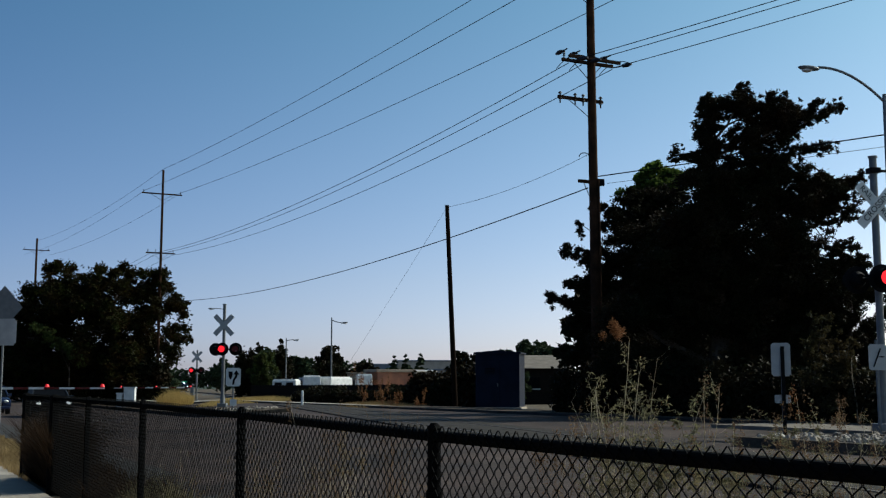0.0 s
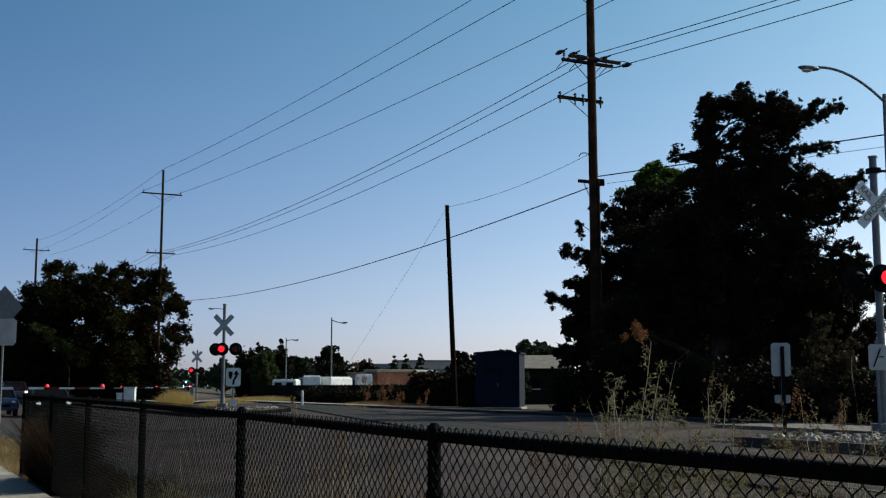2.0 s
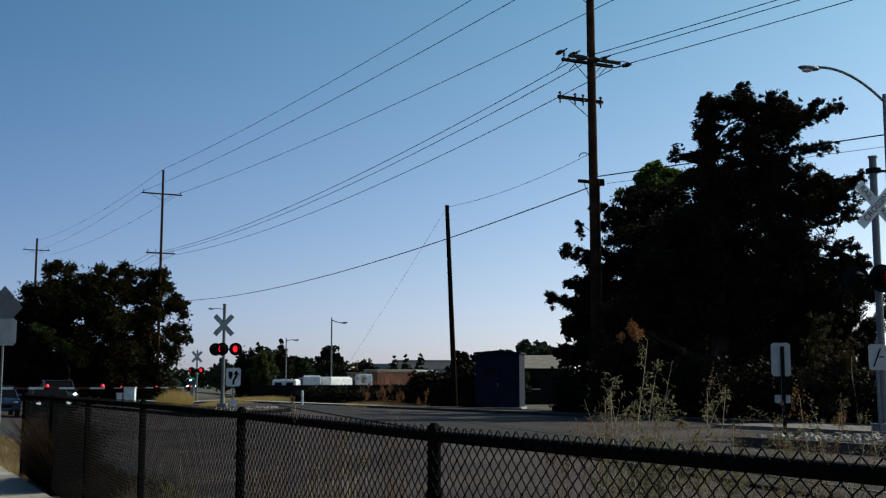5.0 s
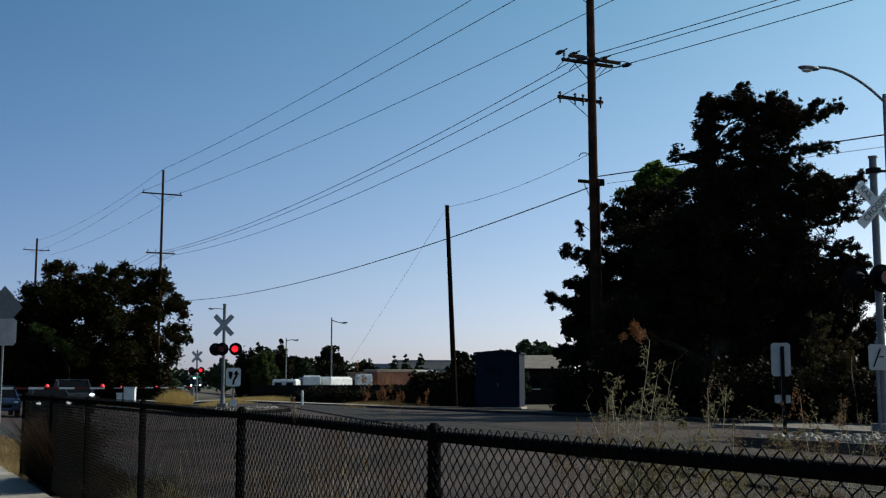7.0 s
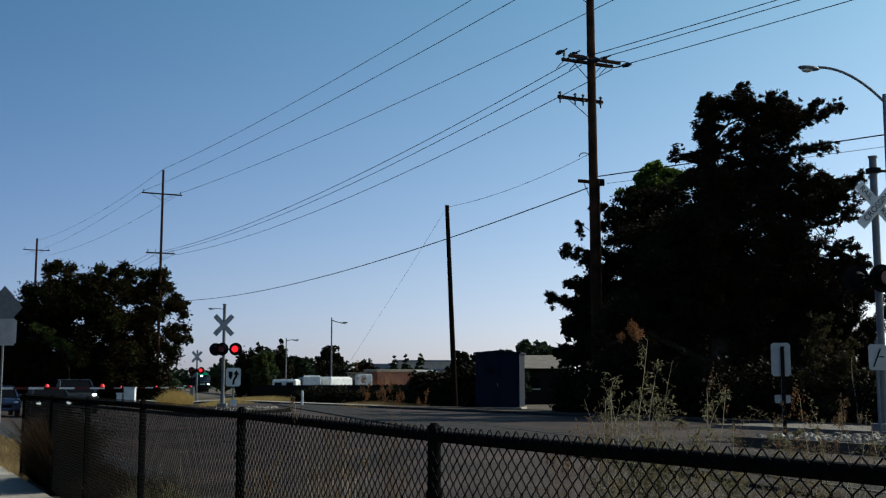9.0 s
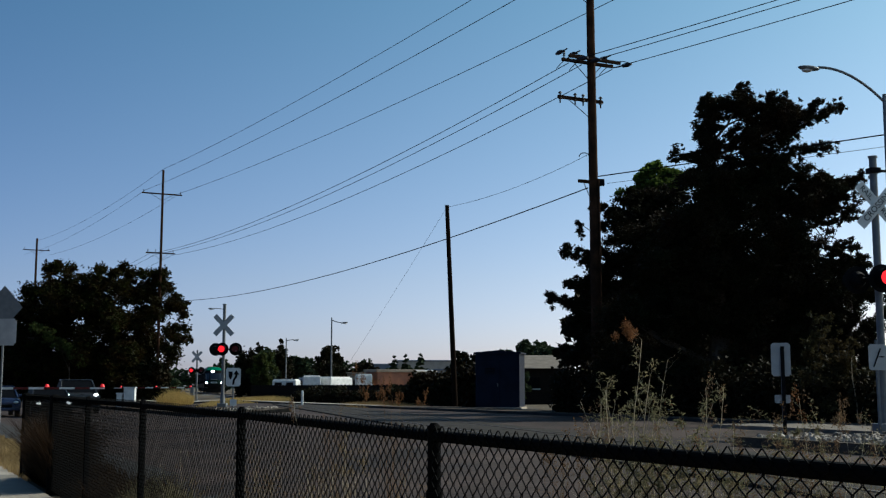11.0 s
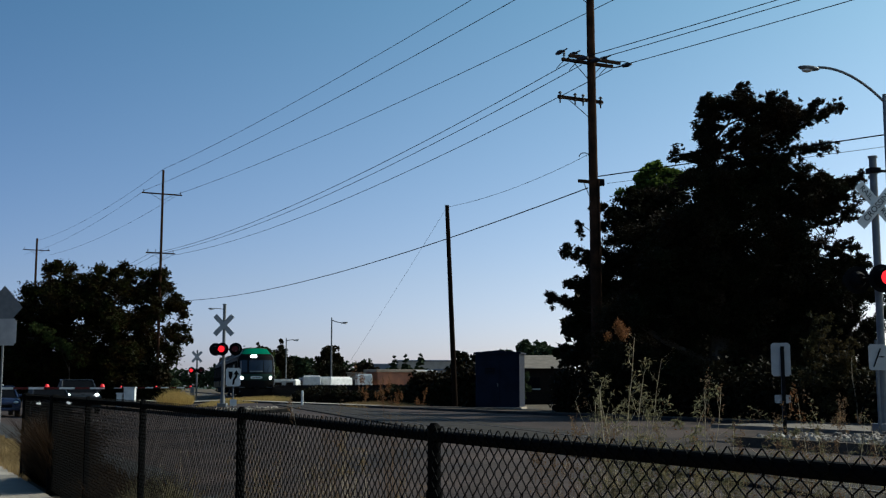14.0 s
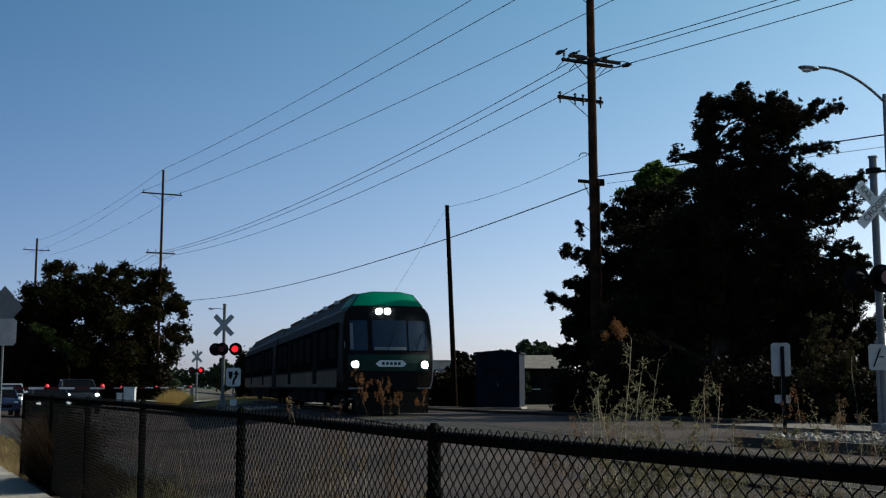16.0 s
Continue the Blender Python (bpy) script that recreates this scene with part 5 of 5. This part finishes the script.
def car(name, colour, label, pickup=False, lit=True, lamp_z=0.68, h=1.45, L=4.6, w=1.8, metal=0.0):
    paint = mat(name + "_paint", colour, 0.3, metal=metal, vary=0.12, scale=2, bump=0.0, coat=0.1, spec=0.3)
    t = thing(name, (0, 0, 0), 0, label, "car", "waiting cars")
    hood, deck = h * 0.62, h * 0.66
    bm = B()
    side = [(0.0, 0.32), (0.0, 0.62), (0.12, hood * 0.9), (1.15, hood), (L - 0.9, deck), (L - 0.05, deck * 0.96), (L, 0.6), (L - 0.05, 0.34)]
    prism(bm, [(-w / 2, y, z) for y, z in side], (w, 0, 0))
    bmesh.ops.bevel(bm, geom=bm.edges[:], offset=0.07, segments=2, affect="EDGES")
    body = part("body", bm, paint, t)
    cabin_end = L * 0.62 if pickup else L - 0.55
    bm = B()
    rf = w * 0.40
    lo, hi = w * 0.47, rf
    base = [(-lo, 1.05, hood - 0.03), (lo, 1.05, hood - 0.03), (lo, cabin_end, deck - 0.03), (-lo, cabin_end, deck - 0.03)]
    top = [(-hi, 1.85, h - 0.05), (hi, 1.85, h - 0.05), (hi, cabin_end - 0.55, h - 0.05), (-hi, cabin_end - 0.55, h - 0.05)]
    vs = [bm.verts.new(p) for p in base + top]
    for f in ((0, 1, 2, 3), (4, 5, 6, 7), (0, 1, 5, 4), (1, 2, 6, 5), (2, 3, 7, 6), (3, 0, 4, 7)):
        bm.faces.new([vs[i] for i in f])
    bmesh.ops.recalc_face_normals(bm, faces=bm.faces)
    bmesh.ops.bevel(bm, geom=bm.edges[:], offset=0.04, segments=2, affect="EDGES")
    part("window_glass", bm, M_CAR_GLASS, body)
    bm = B()
    box(bm, 0, (1.85 + cabin_end - 0.55) / 2, h - 0.02, hi * 2.02, cabin_end - 2.35, 0.07, 0.03)
    part("roof", bm, paint, body)
    for s in (-1, 1):
        bm = B()
        rod(bm, (s * lo, 1.07, hood), (s * hi, 1.85, h - 0.03), 0.035, seg=6)
        part("pillar", bm, paint, body)
        bm = B()
        box(bm, s * (w / 2 + 0.07), 1.45, hood + 0.1, 0.18, 0.1, 0.13, 0.03)
        part("mirror", bm, paint, body)
        bm = B()
        bmesh.ops.create_uvsphere(bm, u_segments=16, v_segments=8, radius=0.5, matrix=Matrix.Translation((s * (w / 2 - 0.24), 0.03, lamp_z)) @ Matrix.Diagonal((0.24, 0.2, 0.14, 1)))
        part("headlamp", bm, M_HEAD_CAR if lit else M_CAB, body)
        for y in (0.85, L - 0.9):
            bm = B()
            disc(bm, (s * (w / 2 - 0.08), y, 0.32), (1, 0, 0), 0.32, 0.2, 22)
            wh = part("wheel", bm, M_TYRE, t)
            bm = B()
            disc(bm, (s * (w / 2 + 0.025), y, 0.32), (1, 0, 0), 0.19, 0.02, 16)
            part("rim", bm, M_GALV, wh)
    bm = B()
    box(bm, 0, -0.02, 0.52, w * 0.55, 0.06, 0.16, 0.02)
    part("grille", bm, M_BLACK, body)
    bm = B()
    box(bm, 0, -0.04, 0.36, w * 0.92, 0.1, 0.14, 0.04)
    part("bumper", bm, paint, body)
    return t


car_black = car("black_car", (0.010, 0.010, 0.012), "black car with lit headlamps waiting at the crossing", h=1.36)
car_blue = car("blue_car", (0.018, 0.030, 0.075), "dark blue car pulling up to the crossing", lit=False)
car_silver = car("grey_pickup", (0.022, 0.023, 0.026), "grey pickup pulling up behind the waiting cars", pickup=True, lamp_z=1.0, h=1.80, L=5.4, w=1.95)
car_white = car("white_car", (0.70, 0.70, 0.68), "white car pulling up at the back of the queue", h=1.6)


# ---- weeds and grass ----
def tube(verts, faces, pts, r0, r1):
    """A thin three-sided stem through a row of points."""
    o, n = len(verts), len(pts)
    for i, p in enumerate(pts):
        r = r0 + (r1 - r0) * i / (n - 1)
        for a in (0.4, 2.494, 4.589):
            verts.append((p.x + r * math.cos(a), p.y + r * math.sin(a), p.z))
        if i:
            for a in range(3):
                b = (a + 1) % 3
                k = o + i * 3
                faces.append((k - 3 + a, k - 3 + b, k + b, k + a))


def blade(verts, faces, p, d, length, width, rng):
    """A narrow folded leaf from p along d."""
    side = d.cross(Vector(rng.normal(size=3))).normalized() * width / 2
    sag = Vector((0, 0, -0.25 * length))
    o = len(verts)
    mid = p + d * length * 0.45
    verts += [tuple(p), tuple(mid + side), tuple(mid + sag * 0.2), tuple(mid - side), tuple(p + d * length + sag)]
    faces += [(o, o + 1, o + 2), (o, o + 2, o + 3), (o + 1, o + 4, o + 2), (o + 2, o + 4, o + 3)]


def weed(seed, base, height, width, stems, label, leaf_n=40, head_n=0, leaf=M_WEED, head=M_SEED, stalk=M_STRAW_PALE, head_z=0.9, leaf_span=(0.1, 0.7), lean=0.0, name="tall_weed", forks=3, thick=0.006, head_size=0.0042, leaf_size=0.0042):
    """Bent stalks with many short side twigs, narrow leaves on the nodes and fine seed heads at the tips."""
    rng = np.random.default_rng(seed)
    t = thing(name, base, 0, label, "weed", "roadside weeds")
    tips, nodes = [], []
    sv, sf, lv, lf = [], [], [], []

    def grow(p, d, length, r, level, stray=0.02):
        n = (30, 6, 4)[level]
        pts = [p]
        bend = Vector((rng.normal(), rng.normal() * 0.6, 0)) * (0.0015, 0.09, 0.16)[level]
        for k in range(1, n + 1):
            d = (d + bend + Vector((rng.normal(), rng.normal() * 0.7, rng.normal() * 0.4)) * (stray, 0.2, 0.28)[level] + Vector((0, 0, (0.02, 0.05, 0.0)[level]))).normalized()
            p = p + d * (length / n)
            pts.append(p)
            nodes.append((p, d))
            here = r * (1 - 0.75 * k / n)
            chance = forks * (0.03 if k < n * 0.3 else 0.09 if k < n * 0.68 else 0.26) if level == 0 else forks * 0.15
            if level < 2 and rng.random() < chance:
                side = rng.choice((-1, 1))
                e = (d * 0.8 + Vector((side * rng.uniform(0.35, 0.95), rng.normal() * 0.5, rng.uniform(-0.1, 0.4)))).normalized()
                grow(p, e, height * rng.uniform(0.03, 0.10) * (1.2 - 0.5 * k / n) if level == 0 else length * rng.uniform(0.3, 0.6), here * 0.62, level + 1)
        tube(sv, sf, pts, r, r * 0.25)
        tips.append(p)

    for s in range(stems):
        h = height * (rng.uniform(0.6, 0.92) if s else 1.0)
        d = Vector((lean * (rng.uniform(0.5, 1.25) if s else 1.0) + rng.normal() * (width if s else 0.012) / height, rng.normal() * (0.06 if s else 0.02), 1)).normalized()
        grow(Vector((rng.normal() * width * 0.3, rng.normal() * 0.05, -0.05)), d, h, thick * rng.uniform(0.4, 0.85), 0, 0.04)
    tagged(from_lists("stalk", sv, sf, stalk, t), kind="stuff")
    if leaf_n:
        sel = [q for q in nodes if leaf_span[0] * height <= q[0].z <= leaf_span[1] * height] or nodes
        for i in rng.integers(0, len(sel), int(leaf_n * 0.55)):
            p, d = sel[i]
            e = (d * 0.5 + Vector(rng.normal(size=3)) * 0.6 + Vector((0, 0, 0.1))).normalized()
            blade(lv, lf, p, e, leaf_size * rng.uniform(2.2, 5.2), leaf_size * rng.uniform(0.55, 1.2), rng)
        tagged(from_lists("leaves", lv, lf, leaf, t), kind="stuff")
    if head_n:
        top = max(tips, key=lambda p: p.z)
        if head_z > 0.95:
            blobs = [(top.x + rng.normal() * 0.022, top.y + rng.normal() * 0.018, top.z - 0.03 + rng.normal() * 0.024, 0.016, 0.015, 0.022) for _ in range(10)]
        else:
            blobs = [(p.x, p.y, p.z - 0.015, 0.011, 0.011, 0.034) for p in ([q for q in tips if q.z > head_z * height] or tips)]
        tagged(crown("seed_head", rng, blobs, head_n, head_size, head, t, 0.0, 2.8), kind="stuff")
    return t


weed_tall = weed(3, (0.62, 4.7, 0), 1.69, 0.05, 20, "tall green and brown weed with a rust-coloured seed head", 8000, 900, head=M_LEAF_ORANGE, stalk=M_STRAW_PALE, head_z=0.965, leaf_span=(0.5, 0.94), lean=0.2, forks=3.4, thick=0.0085, head_size=0.0036, leaf_size=0.0054)
weed_spray = weed(51, (0.70, 4.75, 0), 1.62, 0.09, 7, "bare grey twigs rising beside the tall weed", 260, 0, stalk=M_STRAW_PALE, leaf_span=(0.7, 1.0), forks=3.8, thick=0.0042)
weed_mid = weed(4, (0.88, 4.75, 0), 1.50, 0.08, 8, "dry branching weed with grey-green leaves behind the fence", 700, 160, leaf_span=(0.5, 1.0), head_z=0.8, forks=3.6)
weed_leafy = weed(34, (0.97, 4.6, 0), 1.38, 0.09, 16, "short leafy green weed behind the fence", 2800, 220, leaf_size=0.0062, lean=0.06, stalk=M_WEED, leaf_span=(0.74, 1.0), head_z=0.8, forks=3, head=M_LEAF_ORANGE)
weed_bare = weed(8, (1.17, 4.8, 0), 1.48, 0.09, 7, "bare pale twiggy weed behind the fence", 300, 60, leaf_span=(0.5, 1.0), head_z=0.85, forks=3.9, thick=0.006)
weed_brown = weed(6, (0.58, 5.4, 0), 1.40, 0.06, 12, "dry brown weed with feathery seed heads", 900, 1300, leaf=M_SEED, stalk=M_SEED, head_z=0.75, forks=3.6, leaf_span=(0.6, 1.0), thick=0.004)
weed_right = weed(7, (1.60, 4.9, 0), 1.46, 0.07, 8, "pale forked weed stalks with sparse leaves", 700, 120, forks=3.6, leaf_span=(0.5, 1.0), thick=0.006, head=M_LEAF_ORANGE)
weed_end = weed(9, (1.80, 5.0, 0), 1.45, 0.06, 6, "tall pale forked weed stalks with sparse leaves", 800, 60, leaf_span=(0.4, 0.98), forks=3.4, thick=0.006)
weed_edge = weed(35, (1.98, 5.1, 0), 1.36, 0.08, 9, "dry tangled weed behind the fence", 1800, 300, leaf_span=(0.4, 0.98), forks=3.4)
weed_green = weed(41, (1.24, 4.85, 0), 1.3, 0.07, 7, "short green weed behind the fence", 1800, 60, leaf_size=0.0058, lean=0.05, stalk=M_WEED, leaf_span=(0.7, 1.0), head_z=0.8, forks=3)
weed(61, (0.78, 4.45, 0), 1.24, 0.11, 12, "leafy green weed growing through the fence", 3000, 60, stalk=M_WEED, leaf_span=(0.6, 1.0), head_z=0.8, forks=3, leaf_size=0.0066)
weed(62, (11.15, 30.6, 0.36), 1.9, 0.2, 2, "pale dead sapling with bare forked twigs", 0, 0, forks=3.2, thick=0.035, lean=0.05, name="dead_sapling")
weed_dry = weed(42, (-0.88, 9.3, 0), 1.33, 0.08, 5, "dry brown weed behind the fence", 300, 500, leaf=M_SEED, head=M_SEED, stalk=M_SEED, head_z=0.72, forks=3.2, leaf_span=(0.68, 1.0))
weed_orange = weed(10, (-0.43, 9.3, 0), 1.60, 0.09, 20, "rust-brown dry shrub behind the fence", 900, 1500, thick=0.0045, leaf=M_LEAF_ORANGE, head=M_LEAF_ORANGE, head_size=0.005, stalk=M_SEED, head_z=0.82, forks=3.8, leaf_span=(0.8, 1.0))
weed_thin = weed(17, (0.39, 5.0, 0), 1.34, 0.03, 2, "thin dry stalks behind the fence", 60, 40, forks=1)
weed_thin_b = weed(18, (-0.76, 6.6, 0), 1.36, 0.05, 3, "thin dry stalks behind the fence", 120, 160, forks=2)
weed_low = weed(36, (-0.66, 8.0, 0), 1.2, 0.12, 10, "low dry brown weeds behind the fence", 900, 900, leaf=M_STRAW, head=M_STRAW, leaf_span=(0.5, 1.0), head_z=0.7, forks=3)
for k in range(14):
    rk = random.Random(900 + k)
    y = rk.uniform(4.5, 5.6)
    weed(400 + k, ((0.16 + 0.018 * k + rk.uniform(-0.008, 0.008)) * y, y, 0), rk.uniform(1.18, 1.40), 0.07, 6, ("tangled dry brown weed behind the fence", "twiggy grey-green weed behind the fence")[k % 2], 900, 160, leaf=(M_SEED, M_WEED)[k % 2], stalk=(M_SEED, M_STRAW_PALE)[k % 2], leaf_span=(0.7, 1.0), head_z=0.8, forks=3.6, thick=0.0045)
for k in range(60):
    rk = random.Random(500 + k)
    u, w = rk.uniform(2.6, 10.5), rk.uniform(2.4, 3.4)
    p = uw(u, w)
    weed(300 + k, (p.x, p.y, p.z), rk.uniform(0.45, 1.0), 0.12, 5, "knee-high dry and green weeds along the fence", 420, 260, leaf=(M_WEED, M_STRAW)[k % 2], stalk=(M_STRAW_PALE, M_SEED)[k % 3 == 0], leaf_span=(0.1, 1.0), head_z=0.6, name="low_weed", forks=2.4, thick=0.004)


def grass(name, seed, cells, count, h, material, label):
    """Blades scattered in rectangles of the street grid: rows of u0, u1, w0, w1."""
    rng = np.random.default_rng(seed)
    area = np.array([(b - a) * (d - c) for a, b, c, d in cells])
    pick = rng.choice(len(cells), count, p=area / area.sum())
    verts, faces = [], []
    for i in pick:
        a, b, c, d = cells[i]
        p = uw(rng.uniform(a, b), rng.uniform(c, d), -0.02)
        patch = 0.35 + 0.9 * max(0, noise.noise((p.x * 0.8, p.y * 0.8, seed)) + 0.35)
        hh = h * rng.uniform(0.35, 1.1) * patch
        ang = rng.uniform(0, math.pi)
        wx, wy = math.cos(ang) * 0.006, math.sin(ang) * 0.006
        lx, ly = rng.normal() * hh * 0.35, rng.normal() * hh * 0.35
        o = len(verts)
        verts += [(p.x - wx, p.y - wy, p.z), (p.x + wx, p.y + wy, p.z), (p.x + lx * 0.4 + wx * 0.7, p.y + ly * 0.4 + wy * 0.7, p.z + hh * 0.6), (p.x + lx * 0.4 - wx * 0.7, p.y + ly * 0.4 - wy * 0.7, p.z + hh * 0.6), (p.x + lx, p.y + ly, p.z + hh)]
        faces += [(o, o + 1, o + 2, o + 3), (o + 3, o + 2, o + 4)]
    return tagged(from_lists(name, verts, faces, material), label, "grass", kind="stuff")


grass("dry_grass", 21, [(2, 9.5, 2.3, 3.3)], 7000, 0.42, M_STRAW, "dry straw-coloured grass along the fence")
grass("brown_grass", 29, [(9.5, 18, 2.25, 3.2)], 10000, 0.42, M_DEAD, "sparse brown grass along the fence")
grass("dry_grass", 28, [(18.6, 45, 2.05, 3.3)], 16000, 0.2, M_STRAW, "short dry straw-coloured grass along the sidewalk")
grass("green_grass", 22, [(2, 14, 2.4, 3.2)], 6000, 0.5, M_WEED, "sparse green weeds along the fence")
grass("fence_end_weeds", 23, [(16.2, 19.0, 2.24, 2.6)], 13000, 0.95, M_DEAD, "dead brown weeds tangled in the fence end")


def grass_patch(name, seed, c, rx, ry, count, h, material, label, bw=0.02):
    rng = np.random.default_rng(seed)
    verts, faces = [], []
    for _ in range(count):
        a, k = rng.uniform(0, 6.283), math.sqrt(rng.random())
        x, y = c[0] + rx * k * math.cos(a), c[1] + ry * k * math.sin(a)
        hh = h * rng.uniform(0.4, 1.1) * (1.1 - 0.6 * k)
        lx, ly = rng.normal() * hh * 0.35, rng.normal() * hh * 0.3
        z = gz(x, y) - 0.03
        o = len(verts)
        verts += [(x - bw, y, z), (x + bw, y, z), (x + lx, y + ly, z + hh)]
        faces.append((o, o + 1, o + 2))
    return tagged(from_lists(name, verts, faces, material), label, "grass", kind="stuff")


grass_patch("golden_grass", 25, (-19.95, 85), 1.15, 2.5, 5000, 1.35, M_GOLD, "clump of tall golden dry grass beside the track")
grass_patch("verge_grass", 26, (-14.0, 92), 3.5, 22, 9000, 0.4, M_GOLD, "dry golden grass along the railway")
grass_patch("verge_grass", 27, (-3.0, 66), 3.0, 9, 7000, 0.35, M_STRAW, "dry straw grass beside the far sidewalk")


def median_stones():
    rng = np.random.default_rng(40)
    t = thing("median_stones", label="loose pale stones on the gravel median", category="stones", kind="stuff")
    bm = B()
    for _ in range(1300):
        p = uw(rng.uniform(3, 16.0), rng.uniform(14.1, 15.3) if rng.random() < 0.75 else rng.uniform(15.6, 16.7), 0.17)
        s = 0.035 + 0.15 * rng.random() ** 2
        m = Matrix.Translation(p) @ Euler(rng.uniform(0, 3, 3)).to_matrix().to_4x4() @ Matrix.Diagonal((s, s * 0.8, s * 0.6, 1))
        bmesh.ops.create_icosphere(bm, subdivisions=1, radius=0.6, matrix=m)
    for _ in range(220):
        p = uw(47 + 10 * rng.random() ** 1.5, rng.uniform(13.4, 15.6), 0.17)
        s = 0.04 + 0.17 * rng.random() ** 2
        m = Matrix.Translation(p) @ Euler(rng.uniform(0, 3, 3)).to_matrix().to_4x4() @ Matrix.Diagonal((s, s * 0.8, s * 0.6, 1))
        bmesh.ops.create_icosphere(bm, subdivisions=1, radius=0.6, matrix=m)
    part("stones", bm, M_STONE, t)


median_stones()


# ---- what moves ----
def motions():
    # train: constant speed along the straight track
    turn = math.degrees(math.atan2(TRACK_SIDE.y, TRACK_SIDE.x))
    rows = []
    for k in range(17):
        p = on_track(40.4 + 30.6 * (16 - k), 0, RAIL_Z)
        rows.append((float(k), pose(p.x, p.y, p.z, 0, 0, turn)))
    walk(train, rows)
    # cars
    ang = math.degrees(math.atan2(-U.x, U.y))

    def drive(ob, stops):
        walk(ob, [(t, pose(*uw(u, w), 0, 0, ang)) for t, u, w in stops])
    drive(car_black, [(0, 55.0, 7.4), (16, 55.0, 7.4)])
    drive(car_blue, [(0, 62.0, 5.35), (1, 60.0, 5.35), (2, 58.4, 5.35), (3, 57.6, 5.35), (4, 57.5, 5.35), (16, 57.5, 5.35)])
    drive(car_silver, [(0, 118, 9.7), (1, 104, 9.7), (2, 93, 9.7), (3, 84, 9.7), (4, 76, 9.7), (5, 69, 9.7), (6, 64.4, 9.7), (7, 63.2, 9.7), (9, 62.4, 9.7), (12, 61.8, 9.7), (16, 61.6, 9.7)])
    drive(car_white, [(0, 190, 7.6), (6, 152, 7.6), (9, 130, 7.6), (12, 105, 7.6), (14, 87, 7.6), (15, 79, 7.6), (16, 75, 7.6)])
    # lamps flash by turns
    for lens, phase, at in ROTORS:
        state = 0 if phase == 0 else 180
        rows = [(0.0, pose(*at, 0, 0, state))]
        for k in range(1, 60):
            t = 0.02 + 0.549 * (k - 1)
            if t > 15.85:
                break
            f0 = round(t * FPS) / FPS
            for q in range(4):
                rows.append((f0 + q / FPS, pose(*at, 0, 0, state + 60 * q)))
            state += 180
        rows.append((16.0, pose(*at, 0, 0, state)))
        walk(lens, rows)
    # weeds sway in the wind
    def sway(ob, steps):
        b = ob.location.copy()
        walk(ob, [(t, pose(b.x, b.y, b.z, 0.3 * a, a, 0)) for t, a in steps])
    tall = [(0, 0), (0.5, 2.7), (1, 0.3), (1.5, -2.2), (2, 2.9), (2.5, 1.3), (3, 2.3), (3.5, 2.6), (4, 1.7), (5, 2.4), (6, 3.2), (6.5, 4.3), (7, 2.7), (7.5, 2.6), (8.2, 1.8), (9, 2.4), (10, 1.5), (11.5, 1.7), (13, 1.7), (14.5, 0.3), (16, 0.3)]
    sway(weed_tall, tall)
    sway(weed_spray, [(t, a * 0.9) for t, a in tall])
    sway(weed_mid, [(t, a * 0.4) for t, a in tall])
    sway(weed_bare, [(t, a * 0.25) for t, a in tall])
    sway(weed_brown, [(0, -0.5), (0.5, 0.2), (1, 0.2), (1.5, 0), (2, -1.7), (2.5, 0.8), (3, 1), (3.5, 1.2), (4, 2.1), (6.5, 2.8), (7, 3.5), (7.5, 3.3), (9, 2.4), (11.5, 1.2), (13, 0), (14.5, -1.2), (16, -0.6)])
    sway(weed_right, [(t, a * 0.2) for t, a in tall])
    sway(weed_end, [(t, a * 0.15) for t, a in tall])
    sway(weed_orange, [(t, a * 0.3) for t, a in tall])
    sway(weed_green, [(t, a * 0.3) for t, a in tall])
    sway(weed_dry, [(t, a * 0.3) for t, a in tall])
    sway(weed_leafy, [(t, a * 0.35) for t, a in tall])
    sway(weed_edge, [(t, a * 0.15) for t, a in tall])
    sway(weed_low, [(t, a * 0.3) for t, a in tall])
    sway(weed_thin, [(t, a * 0.5) for t, a in tall])
    sway(weed_thin_b, [(t, a * 0.4) for t, a in tall])


motions()
